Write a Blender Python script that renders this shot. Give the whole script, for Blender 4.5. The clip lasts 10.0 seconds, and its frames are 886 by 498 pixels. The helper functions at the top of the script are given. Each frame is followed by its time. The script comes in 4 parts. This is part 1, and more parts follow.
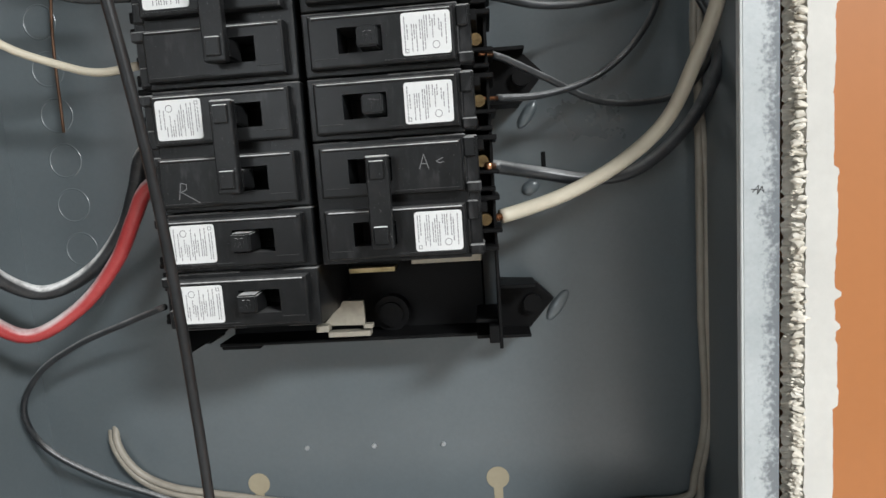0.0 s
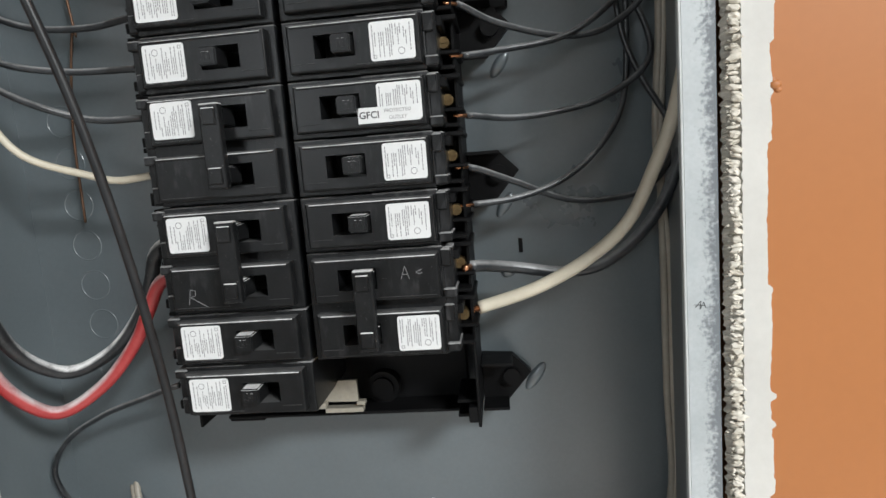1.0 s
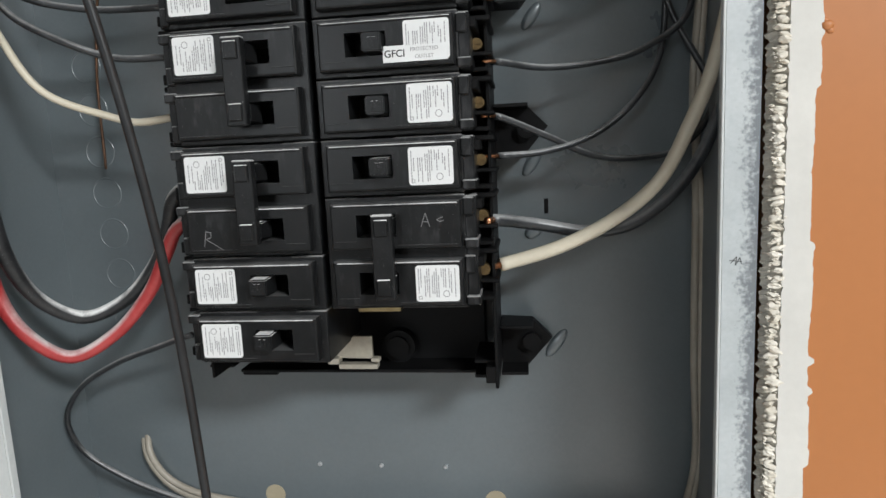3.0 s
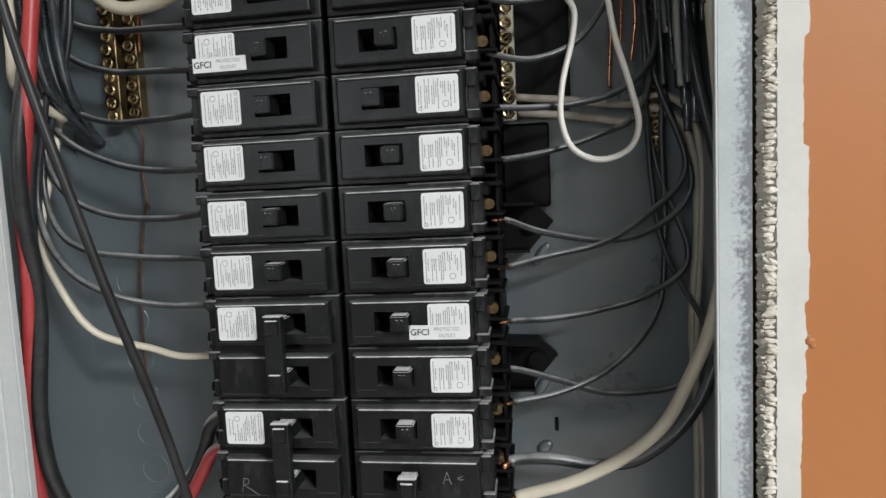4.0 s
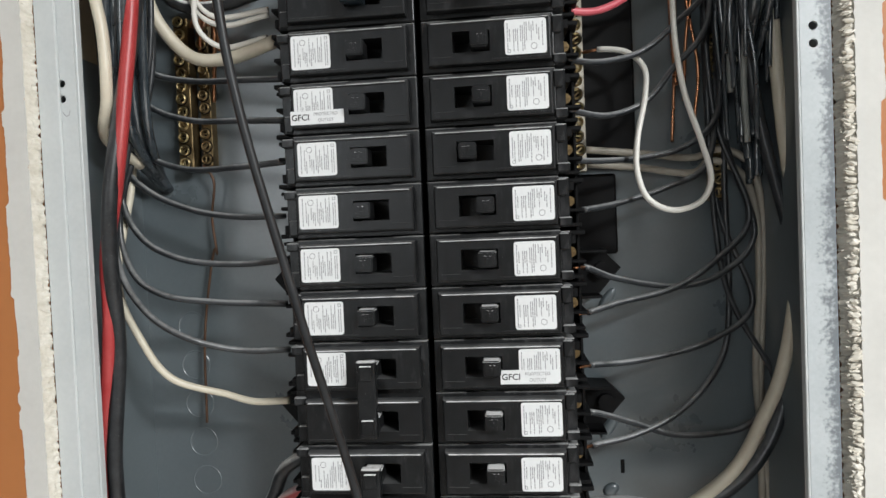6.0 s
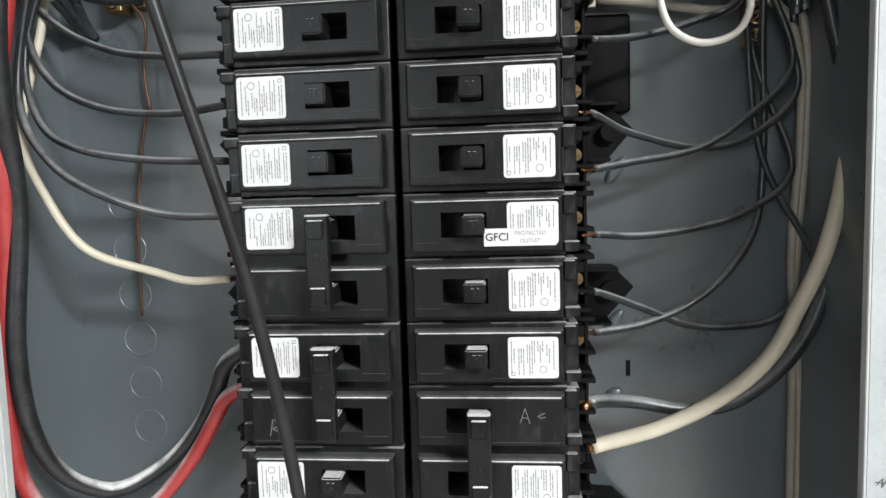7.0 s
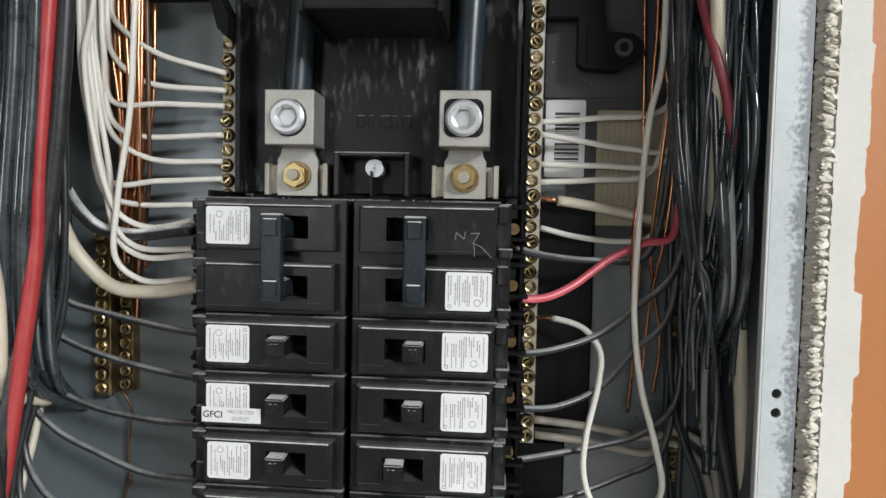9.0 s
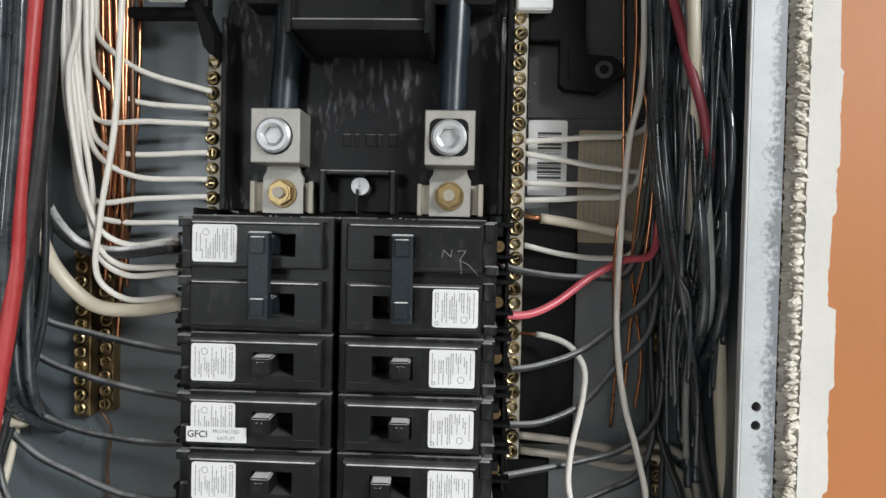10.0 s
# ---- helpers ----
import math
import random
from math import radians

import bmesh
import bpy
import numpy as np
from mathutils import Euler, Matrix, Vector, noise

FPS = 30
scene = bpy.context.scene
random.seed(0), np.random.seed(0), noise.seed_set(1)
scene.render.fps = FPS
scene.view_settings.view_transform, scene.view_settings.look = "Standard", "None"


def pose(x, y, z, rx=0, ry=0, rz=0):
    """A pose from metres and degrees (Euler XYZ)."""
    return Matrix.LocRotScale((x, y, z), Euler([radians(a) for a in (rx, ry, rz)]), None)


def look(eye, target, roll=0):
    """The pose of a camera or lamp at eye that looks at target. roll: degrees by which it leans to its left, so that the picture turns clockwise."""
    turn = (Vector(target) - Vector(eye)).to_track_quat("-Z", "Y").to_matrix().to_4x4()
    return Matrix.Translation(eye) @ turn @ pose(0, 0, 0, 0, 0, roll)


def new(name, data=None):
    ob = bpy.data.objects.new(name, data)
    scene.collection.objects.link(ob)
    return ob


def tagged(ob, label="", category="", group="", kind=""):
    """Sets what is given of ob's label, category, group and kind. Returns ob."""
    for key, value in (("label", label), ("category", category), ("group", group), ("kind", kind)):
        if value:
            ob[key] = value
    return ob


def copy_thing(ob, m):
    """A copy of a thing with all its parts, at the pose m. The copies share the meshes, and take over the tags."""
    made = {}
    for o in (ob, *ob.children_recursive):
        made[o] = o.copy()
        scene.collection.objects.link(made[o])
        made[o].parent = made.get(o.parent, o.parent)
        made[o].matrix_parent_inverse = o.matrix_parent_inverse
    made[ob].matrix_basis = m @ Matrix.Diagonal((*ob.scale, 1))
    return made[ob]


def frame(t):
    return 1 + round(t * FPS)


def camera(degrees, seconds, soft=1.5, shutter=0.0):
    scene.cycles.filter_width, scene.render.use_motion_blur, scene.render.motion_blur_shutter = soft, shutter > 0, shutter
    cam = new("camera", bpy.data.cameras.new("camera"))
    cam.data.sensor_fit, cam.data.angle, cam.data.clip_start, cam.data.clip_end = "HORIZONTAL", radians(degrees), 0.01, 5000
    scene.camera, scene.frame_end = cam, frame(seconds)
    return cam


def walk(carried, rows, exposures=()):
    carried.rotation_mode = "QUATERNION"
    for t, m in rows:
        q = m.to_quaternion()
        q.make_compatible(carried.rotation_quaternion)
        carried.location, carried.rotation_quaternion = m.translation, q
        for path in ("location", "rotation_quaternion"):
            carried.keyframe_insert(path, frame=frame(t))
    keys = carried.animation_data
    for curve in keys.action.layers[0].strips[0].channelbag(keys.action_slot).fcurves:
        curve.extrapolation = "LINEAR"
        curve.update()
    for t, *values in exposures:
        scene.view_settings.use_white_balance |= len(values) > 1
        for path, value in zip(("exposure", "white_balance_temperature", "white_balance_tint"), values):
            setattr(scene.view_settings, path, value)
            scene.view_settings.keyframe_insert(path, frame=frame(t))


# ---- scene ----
cam = camera(71.7, 10.0)
# seconds; eye in mm from the panel's origin; yaw, pitch and roll in degrees
ROWS = [
    (0, 71.06, -244.24, 73.94, 4.60, -7.20, -3.83),
    (0.5, 87.02, -261.57, 92.28, 5.09, -7.35, -4.14),
    (1, 91.52, -264.80, 125.71, 5.95, -8.13, -4.55),
    (1.5, 92.20, -247.92, 84.18, 6.03, -7.86, -4.67),
    (2, 99.67, -247.72, 76.18, 6.72, -7.68, -4.36),
    (2.2, 98.97, -248.07, 89.75, 6.61, -8.41, -4.35),
    (3.3, 88.04, -268.41, 114.24, 8.27, -7.86, -2.20),
    (3.5, 90.44, -274.47, 140.05, 7.78, -6.65, -2.29),
    (4, 88.92, -271.78, 209.75, 8.30, -5.07, -2.70),
    (4.5, 58.11, -284.91, 261.86, 7.14, -3.02, -3.53),
    (5, 56.53, -294.72, 290.21, 6.63, -1.57, -3.60),
    (5.5, 48.92, -294.89, 254.94, 6.38, -1.38, -3.51),
    (5.7, 38.14, -295.18, 243.48, 6.03, -1.24, -3.08),
    (6.8, 34.85, -238.28, 151.42, 5.76, -3.93, -1.53),
    (7, 38.74, -232.24, 162.13, 5.53, -4.57, -1.67),
    (7.5, 54.51, -255.59, 216.67, 5.94, -5.71, -1.83),
    (8, 58.48, -274.27, 284.11, 6.07, -5.33, -0.19),
    (8.5, 60.74, -261.14, 330.32, 6.41, -4.56, 0.83),
    (9, 59.82, -252.50, 360.32, 4.60, -2.78, 1.25),
    (9.5, 51.38, -250.29, 361.97, 2.95, -1.91, 1.44),
    (10, 56.03, -255.88, 360.99, 2.52, -1.24, 1.21),
]
# seconds and stops
EXPOSURES = [(0, 0.03), (2.2, 0.0), (3.5, -0.10), (4.5, -0.22), (5.6, -0.14), (7.0, 0.34), (7.5, 0.17), (8.0, -0.26), (8.5, -0.06), (9.2, 0.03), (10, 0.05)]
Z0 = 1.25          # height of the panel's origin over the floor


def eye_pose(x, y, z, yaw, pitch, roll):
    return pose(x / 1000, y / 1000, Z0 + z / 1000, 90 + pitch, 0, yaw) @ pose(0, 0, 0, 0, 0, roll)


walk(cam, [(t, eye_pose(*row)) for t, *row in ROWS], EXPOSURES)

# ---- world and light ----
world = bpy.data.worlds.new("world")
scene.world = world
world.use_nodes = True
wn = world.node_tree.nodes
sky = wn.new("ShaderNodeTexSky")
sky.sky_type, sky.sun_disc, sky.sun_elevation, sky.sun_rotation = "NISHITA", False, radians(40), radians(140)
world.node_tree.links.new(sky.outputs[0], wn["Background"].inputs[0])
wn["Background"].inputs[1].default_value = 0.1

lamp = bpy.data.lights.new("ceiling_lamp", "AREA")
lamp.shape, lamp.size, lamp.size_y, lamp.energy, lamp.color = "RECTANGLE", 0.75, 0.45, 117, (0.95, 0.985, 1.0)
lamp_ob = new("ceiling_lamp", lamp)
lamp_ob.matrix_world = look((1.4, -1.45, Z0 + 1.19), (1.4, -1.45, 0))
tagged(lamp_ob, "bright white rectangular ceiling lamp light", "light", kind="structure")
day = bpy.data.lights.new("window_daylight", "AREA")
day.shape, day.size, day.size_y, day.energy, day.color = "RECTANGLE", 0.8, 0.95, 16, (0.90, 0.96, 1.0)
day_ob = new("window_daylight", day)
day_ob.matrix_world = look((-1.05, -3.14, 1.85), (-1.05, 0, 1.85))
tagged(day_ob, "daylight in the window opening", "light", kind="structure")


# ---- materials ----
def material(name, base, rough=0.5, metal=0.0, spread=0.25, grain=400.0, stain=25.0, bump=0.15, spec=0.5, second=None, rise=0.0002, dust=0.0, scuff=0.0):
    """A surface with fine grain and larger stains: colour from base to second, uneven gloss and relief."""
    m = bpy.data.materials.new(name)
    m.use_nodes = True
    n, link = m.node_tree.nodes, m.node_tree.links.new
    bsdf = n["Principled BSDF"]
    place = n.new("ShaderNodeTexCoord")
    fine, wide = n.new("ShaderNodeTexNoise"), n.new("ShaderNodeTexNoise")
    fine.inputs["Scale"].default_value, wide.inputs["Scale"].default_value = grain, stain
    fine.inputs["Detail"].default_value, wide.inputs["Detail"].default_value = 4, 6
    wide.inputs["Roughness"].default_value = 0.65
    for tex in (fine, wide):
        link(place.outputs["Object"], tex.inputs["Vector"])
    both = n.new("ShaderNodeMath")
    both.operation = "MULTIPLY_ADD"
    link(fine.outputs["Fac"], both.inputs[0])
    both.inputs[1].default_value = 0.35
    link(wide.outputs["Fac"], both.inputs[2])
    ramp = n.new("ShaderNodeValToRGB")
    second = second or tuple(min(1, c * (1 + spread) + 0.01 * spread) for c in base)
    ramp.color_ramp.elements[0].position, ramp.color_ramp.elements[1].position = 0.45, 0.95
    ramp.color_ramp.elements[0].color, ramp.color_ramp.elements[1].color = (*base, 1), (*second, 1)
    link(both.outputs[0], ramp.inputs[0])
    link(ramp.outputs[0], bsdf.inputs["Base Color"])
    gloss = n.new("ShaderNodeMapRange")
    gloss.inputs["To Min"].default_value, gloss.inputs["To Max"].default_value = max(0.03, rough - 0.1), min(1, rough + 0.12)
    link(wide.outputs["Fac"], gloss.inputs["Value"])
    link(gloss.outputs[0], bsdf.inputs["Roughness"])
    bsdf.inputs["Metallic"].default_value, bsdf.inputs["Specular IOR Level"].default_value = metal, spec
    if dust:
        # settled dust on faces that look up; on handles also their painted top highlight
        facing, axis, amount, cover = n.new("ShaderNodeNewGeometry"), n.new("ShaderNodeSeparateXYZ"), n.new("ShaderNodeMapRange"), n.new("ShaderNodeMath")
        link(facing.outputs["Normal"], axis.inputs[0])
        link(axis.outputs["Z"], amount.inputs["Value"])
        amount.inputs["From Min"].default_value, amount.inputs["From Max"].default_value = 0.15, 0.60
        amount.inputs["To Max"].default_value = dust
        cover.operation, cover.use_clamp = "MULTIPLY", True
        thick = n.new("ShaderNodeMapRange")
        thick.inputs["From Min"].default_value, thick.inputs["From Max"].default_value = 0.50, 0.76
        thick.inputs["To Min"].default_value = 0.38
        link(both.outputs[0], thick.inputs["Value"])
        link(amount.outputs[0], cover.inputs[0])
        link(thick.outputs[0], cover.inputs[1])
        blend = n.new("ShaderNodeMixRGB")
        blend.inputs["Color2"].default_value = (0.74, 0.74, 0.73, 1)
        link(cover.outputs[0], blend.inputs["Fac"])
        link(ramp.outputs[0], blend.inputs["Color1"])
        # scattered pale specks and a few long scuffs
        speck, some, flecked = n.new("ShaderNodeTexNoise"), n.new("ShaderNodeMapRange"), n.new("ShaderNodeMixRGB")
        speck.inputs["Scale"].default_value, speck.inputs["Detail"].default_value = 1300, 2
        link(place.outputs["Object"], speck.inputs["Vector"])
        some.inputs["From Min"].default_value, some.inputs["From Max"].default_value, some.inputs["To Max"].default_value = 0.70, 0.78, 0.5
        link(speck.outputs["Fac"], some.inputs["Value"])
        flecked.inputs["Color2"].default_value = (0.30, 0.30, 0.30, 1)
        link(some.outputs[0], flecked.inputs["Fac"])
        link(blend.outputs[0], flecked.inputs["Color1"])
        link(flecked.outputs[0], bsdf.inputs["Base Color"])
    if scuff:
        # pale rubbed smears, longer upright than across, in loose patches
        stretch, smear, where, much, rubbed = n.new("ShaderNodeMapping"), n.new("ShaderNodeTexNoise"), n.new("ShaderNodeTexNoise"), n.new("ShaderNodeMath"), n.new("ShaderNodeMixRGB")
        stretch.inputs["Scale"].default_value = (1, 1, 0.3)
        link(place.outputs["Object"], stretch.inputs["Vector"])
        link(stretch.outputs[0], smear.inputs["Vector"])
        link(place.outputs["Object"], where.inputs["Vector"])
        smear.inputs["Scale"].default_value, smear.inputs["Detail"].default_value = 260, 5
        where.inputs["Scale"].default_value, where.inputs["Detail"].default_value = 22, 3
        cut_a, cut_b = n.new("ShaderNodeMapRange"), n.new("ShaderNodeMapRange")
        cut_a.inputs["From Min"].default_value, cut_a.inputs["From Max"].default_value = 0.52, 0.72
        cut_b.inputs["From Min"].default_value, cut_b.inputs["From Max"].default_value, cut_b.inputs["To Max"].default_value = 0.47, 0.66, scuff
        link(smear.outputs["Fac"], cut_a.inputs["Value"])
        link(where.outputs["Fac"], cut_b.inputs["Value"])
        much.operation = "MULTIPLY"
        link(cut_a.outputs[0], much.inputs[0])
        link(cut_b.outputs[0], much.inputs[1])
        link(bsdf.inputs["Base Color"].links[0].from_socket, rubbed.inputs["Color1"])
        rubbed.inputs["Color2"].default_value = (0.26, 0.26, 0.27, 1)
        link(much.outputs[0], rubbed.inputs["Fac"])
        link(rubbed.outputs[0], bsdf.inputs["Base Color"])
    if bump:
        relief = n.new("ShaderNodeBump")
        relief.inputs["Strength"].default_value, relief.inputs["Distance"].default_value = bump, rise
        link(both.outputs[0], relief.inputs["Height"])
        link(relief.outputs[0], bsdf.inputs["Normal"])
    return m


BLACK = material("black_moulded_plastic", (0.0052, 0.0056, 0.0060), 0.33, second=(0.0125, 0.0130, 0.0137), grain=900, stain=70, bump=0.25, spec=0.27, dust=0.4, scuff=0.22)
PANEL = material("black_panel_plastic", (0.0052, 0.0056, 0.0060), 0.33, second=(0.0125, 0.0130, 0.0137), grain=900, stain=70, bump=0.25, spec=0.27, dust=0.12, scuff=0.16)
RIB = material("dusty_black_rib", (0.0040, 0.0045, 0.0052), 0.30, second=(0.010, 0.0108, 0.0117), grain=900, stain=70, bump=0.2, spec=0.35, dust=1.1)
PLATE = material("black_backing_plate", (0.005, 0.005, 0.0055), 0.36, second=(0.014, 0.014, 0.015), grain=500, stain=35, spec=0.17, dust=0.3, scuff=0.7)
DULL = material("dull_black_plastic", (0.0028, 0.0028, 0.0031), 0.5, second=(0.007, 0.007, 0.0073), grain=700, stain=40, spec=0.13)
# shade on the upper box back put into a colour; also used on a boss
CHARCOAL = material("charcoal_shade_and_boss", (0.045, 0.045, 0.047), 0.42, second=(0.060, 0.060, 0.063), grain=700, stain=40, spec=0.35, dust=0.2)
CORD = material("dark_cord", (0.008, 0.009, 0.010), 0.42, second=(0.022, 0.024, 0.026), grain=500, stain=60, bump=0.2, spec=0.35)
OLD_COPPER = material("tarnished_copper", (0.09, 0.052, 0.034), 0.45, 0.7, second=(0.20, 0.11, 0.065), grain=300, stain=60, bump=0.2)
# the high dust value also paints the bright highlight on the handle's top
HANDLE = material("black_handle_plastic", (0.0045, 0.0048, 0.0052), 0.33, spread=0.8, grain=900, stain=90, spec=0.25, dust=1.4)
NUT = material("dull_brass_nut", (0.28, 0.20, 0.09), 0.35, 1.0, second=(0.50, 0.38, 0.19), grain=500, stain=120, bump=0.3)
TEAL = material("blue_black_handle_plastic", (0.0055, 0.0095, 0.0128), 0.33, spread=0.8, grain=900, stain=90, spec=0.28, dust=1.3)
PAPER = material("white_label_paper", (0.66, 0.67, 0.67), 0.45, spread=0.10, grain=900, stain=120, bump=0.05)
INK = material("grey_label_ink", (0.20, 0.20, 0.21), 0.6, bump=0)
DARK_INK = material("black_label_ink", (0.03, 0.03, 0.03), 0.6, bump=0)
SCRATCH = material("pale_scratch", (0.17, 0.17, 0.175), 0.8, bump=0)
GREY = material("grey_painted_steel", (0.096, 0.116, 0.126), 0.30, second=(0.128, 0.150, 0.160), grain=500, stain=9, bump=0.10, spec=1.0)
ZINC = material("galvanised_steel", (0.42, 0.43, 0.44), 0.4, 0.6, second=(0.66, 0.67, 0.68), grain=260, stain=45, bump=0.3)
FLANGE = material("worn_pale_flange_paint", (0.37, 0.40, 0.41), 0.45, 0.0, second=(0.50, 0.53, 0.54), grain=700, stain=30, bump=0.25)
PALE_FLANGE = material("pale_flange_paint", (0.46, 0.485, 0.485), 0.42, 0.0, second=(0.56, 0.58, 0.575), grain=500, stain=18, bump=0.15)


def wear_towards(m, start, end, worn):
    """Paint rubbed off in speckles towards the sheet's outer edge, from start to end in metres along x."""
    n, link = m.node_tree.nodes, m.node_tree.links.new
    bsdf = n["Principled BSDF"]
    old = bsdf.inputs["Base Color"].links[0].from_socket
    place, axis, along = n.new("ShaderNodeTexCoord"), n.new("ShaderNodeSeparateXYZ"), n.new("ShaderNodeMapRange")
    link(place.outputs["Object"], axis.inputs[0])
    link(axis.outputs["X"], along.inputs["Value"])
    along.inputs["From Min"].default_value, along.inputs["From Max"].default_value = start, end
    along.inputs["To Min"].default_value, along.inputs["To Max"].default_value = -0.30, 0.30
    fleck, patch, total, mask = n.new("ShaderNodeTexNoise"), n.new("ShaderNodeTexNoise"), n.new("ShaderNodeMath"), n.new("ShaderNodeMapRange")
    fleck.inputs["Scale"].default_value, fleck.inputs["Detail"].default_value = 520, 6
    patch.inputs["Scale"].default_value, patch.inputs["Detail"].default_value = 70, 4
    for tex in (fleck, patch):
        link(place.outputs["Object"], tex.inputs["Vector"])
    both = n.new("ShaderNodeMixRGB")
    both.inputs["Fac"].default_value = 0.45
    link(fleck.outputs["Fac"], both.inputs["Color1"])
    link(patch.outputs["Fac"], both.inputs["Color2"])
    total.operation = "ADD"
    link(both.outputs[0], total.inputs[0])
    link(along.outputs[0], total.inputs[1])
    mask.inputs["From Min"].default_value, mask.inputs["From Max"].default_value, mask.inputs["To Max"].default_value = 0.50, 0.66, 0.9
    link(total.outputs[0], mask.inputs["Value"])
    mix = n.new("ShaderNodeMixRGB")
    mix.inputs["Color2"].default_value = (*worn, 1)
    link(mask.outputs[0], mix.inputs["Fac"])
    link(old, mix.inputs["Color1"])
    link(mix.outputs[0], bsdf.inputs["Base Color"])
    return m


FLANGE = wear_towards(FLANGE, 0.162, 0.178, (0.13, 0.145, 0.16))
ORANGE = material("orange_wall_paint", (0.372, 0.138, 0.040), 0.55, spread=0.10, grain=220, stain=5, bump=0.25)
PLASTER = material("white_skim_plaster", (0.52, 0.51, 0.48), 0.75, spread=0.15, grain=300, stain=30, bump=0.4, rise=0.0004)
GYPSUM = material("crumbled_gypsum_edge", (0.50, 0.46, 0.38), 0.95, second=(0.78, 0.75, 0.68), grain=500, stain=80, bump=0.8, rise=0.0006)
# for the unseen room surfaces, darkened to hold back bounced light
ROOM = material("darkened_room_paint", (0.19, 0.175, 0.16), 0.8, spread=0.08, grain=80, stain=2)
FLOOR = material("pale_floor", (0.72, 0.71, 0.68), 0.6, grain=60, stain=3)
BRASS = material("brass_screw", (0.40, 0.31, 0.15), 0.3, 1.0, second=(0.60, 0.49, 0.28), grain=700, stain=150, bump=0.3)
TIN = material("tinned_aluminium", (0.36, 0.35, 0.32), 0.45, 0.6, second=(0.50, 0.48, 0.44), grain=500, stain=70, bump=0.35)
DULL_TIN = material("dull_tinned_bar", (0.34, 0.32, 0.27), 0.5, 0.6, second=(0.50, 0.46, 0.38), grain=500, stain=60, bump=0.3)
COPPER = material("bare_copper", (0.40, 0.16, 0.075), 0.28, 1.0, second=(0.62, 0.32, 0.18), grain=300, stain=60, bump=0.15)
CREAM = material("yellowed_paper", (0.32, 0.275, 0.19), 0.7, spread=0.2, grain=400, stain=40, bump=0.1)
# the blue-grey second colour paints in part of the wires' sheen
WIRE_BLACK_SHEEN = material("black_insulation", (0.014, 0.018, 0.022), 0.13, second=(0.062, 0.076, 0.086), grain=350, stain=60, bump=0.2, spec=1.0)
DUSTY_BLACK = material("dusty_black_insulation", (0.009, 0.010, 0.011), 0.4, second=(0.035, 0.036, 0.038), grain=700, stain=120, bump=0.4, spec=0.4, dust=1.3)
OLD_BRASS = material("tarnished_brass", (0.16, 0.11, 0.055), 0.42, 0.9, second=(0.36, 0.26, 0.13), grain=500, stain=90, bump=0.4)
WIRE_GREY = material("dusty_grey_black_insulation", (0.010, 0.0115, 0.013), 0.34, second=(0.040, 0.043, 0.047), grain=350, stain=55, bump=0.15, dust=0.32)
WIRE_WHITE = material("white_insulation", (0.62, 0.60, 0.55), 0.38, spread=0.12, grain=300, stain=40, bump=0.1)
WIRE_CREAM = material("cream_insulation", (0.52, 0.47, 0.37), 0.42, second=(0.62, 0.57, 0.46), grain=300, stain=40, bump=0.1)
WIRE_BEIGE = material("beige_insulation", (0.24, 0.215, 0.175), 0.45, second=(0.34, 0.31, 0.26), grain=300, stain=40, bump=0.1)
WIRE_RED = material("red_insulation", (0.32, 0.022, 0.024), 0.4, second=(0.42, 0.06, 0.058), grain=400, stain=60, bump=0.15, dust=0.8)
WIRE_PINK = material("rose_red_insulation", (0.48, 0.075, 0.10), 0.36, second=(0.55, 0.12, 0.14), grain=400, stain=60, bump=0.15)
WIRE_ROSE = material("dark_rose_insulation", (0.20, 0.028, 0.042), 0.36, second=(0.27, 0.05, 0.065), grain=400, stain=60, bump=0.15)
WIRE_ASH = material("ash_grey_insulation", (0.17, 0.18, 0.17), 0.3, second=(0.27, 0.28, 0.26), grain=300, stain=50, bump=0.15)
SERVICE = material("blue_black_service_insulation", (0.010, 0.016, 0.022), 0.3, second=(0.028, 0.042, 0.052), grain=300, stain=40, bump=0.2)


# ---- helpers for shapes, in mm from the panel's origin ----
def mm(x, y, z):
    return (x / 1000, y / 1000, z / 1000)


def put(bm, x0, x1, y0, y1, z0, z1, bevel=0.0, steps=1):
    """Adds a box to bm, its edges rounded by bevel."""
    made = bmesh.ops.create_cube(bm, size=1.0)["verts"]
    for v in made:
        v.co = mm((x0 + x1) / 2 + v.co.x * (x1 - x0), (y0 + y1) / 2 + v.co.y * (y1 - y0), (z0 + z1) / 2 + v.co.z * (z1 - z0))
    if bevel:
        edges = list({e for v in made for e in v.link_edges})
        bmesh.ops.bevel(bm, geom=edges, offset=bevel / 1000, segments=steps, affect="EDGES", profile=0.5)
    return bm


def solid(bm, outline, y0, y1, flat="y"):
    """Adds a prism: an outline of (a, b) in mm, drawn in the plane across the axis flat, from y0 to y1."""
    def spot(a, b, c):
        return mm(*{"y": (a, c, b), "x": (c, a, b), "z": (a, b, c)}[flat])
    low = [bm.verts.new(spot(a, b, y0)) for a, b in outline]
    high = [bm.verts.new(spot(a, b, y1)) for a, b in outline]
    k = len(outline)
    faces = [bm.faces.new(low), bm.faces.new(high[::-1])]
    faces += [bm.faces.new((low[i], high[i], high[(i + 1) % k], low[(i + 1) % k])) for i in range(k)]
    bmesh.ops.recalc_face_normals(bm, faces=faces)
    return bm


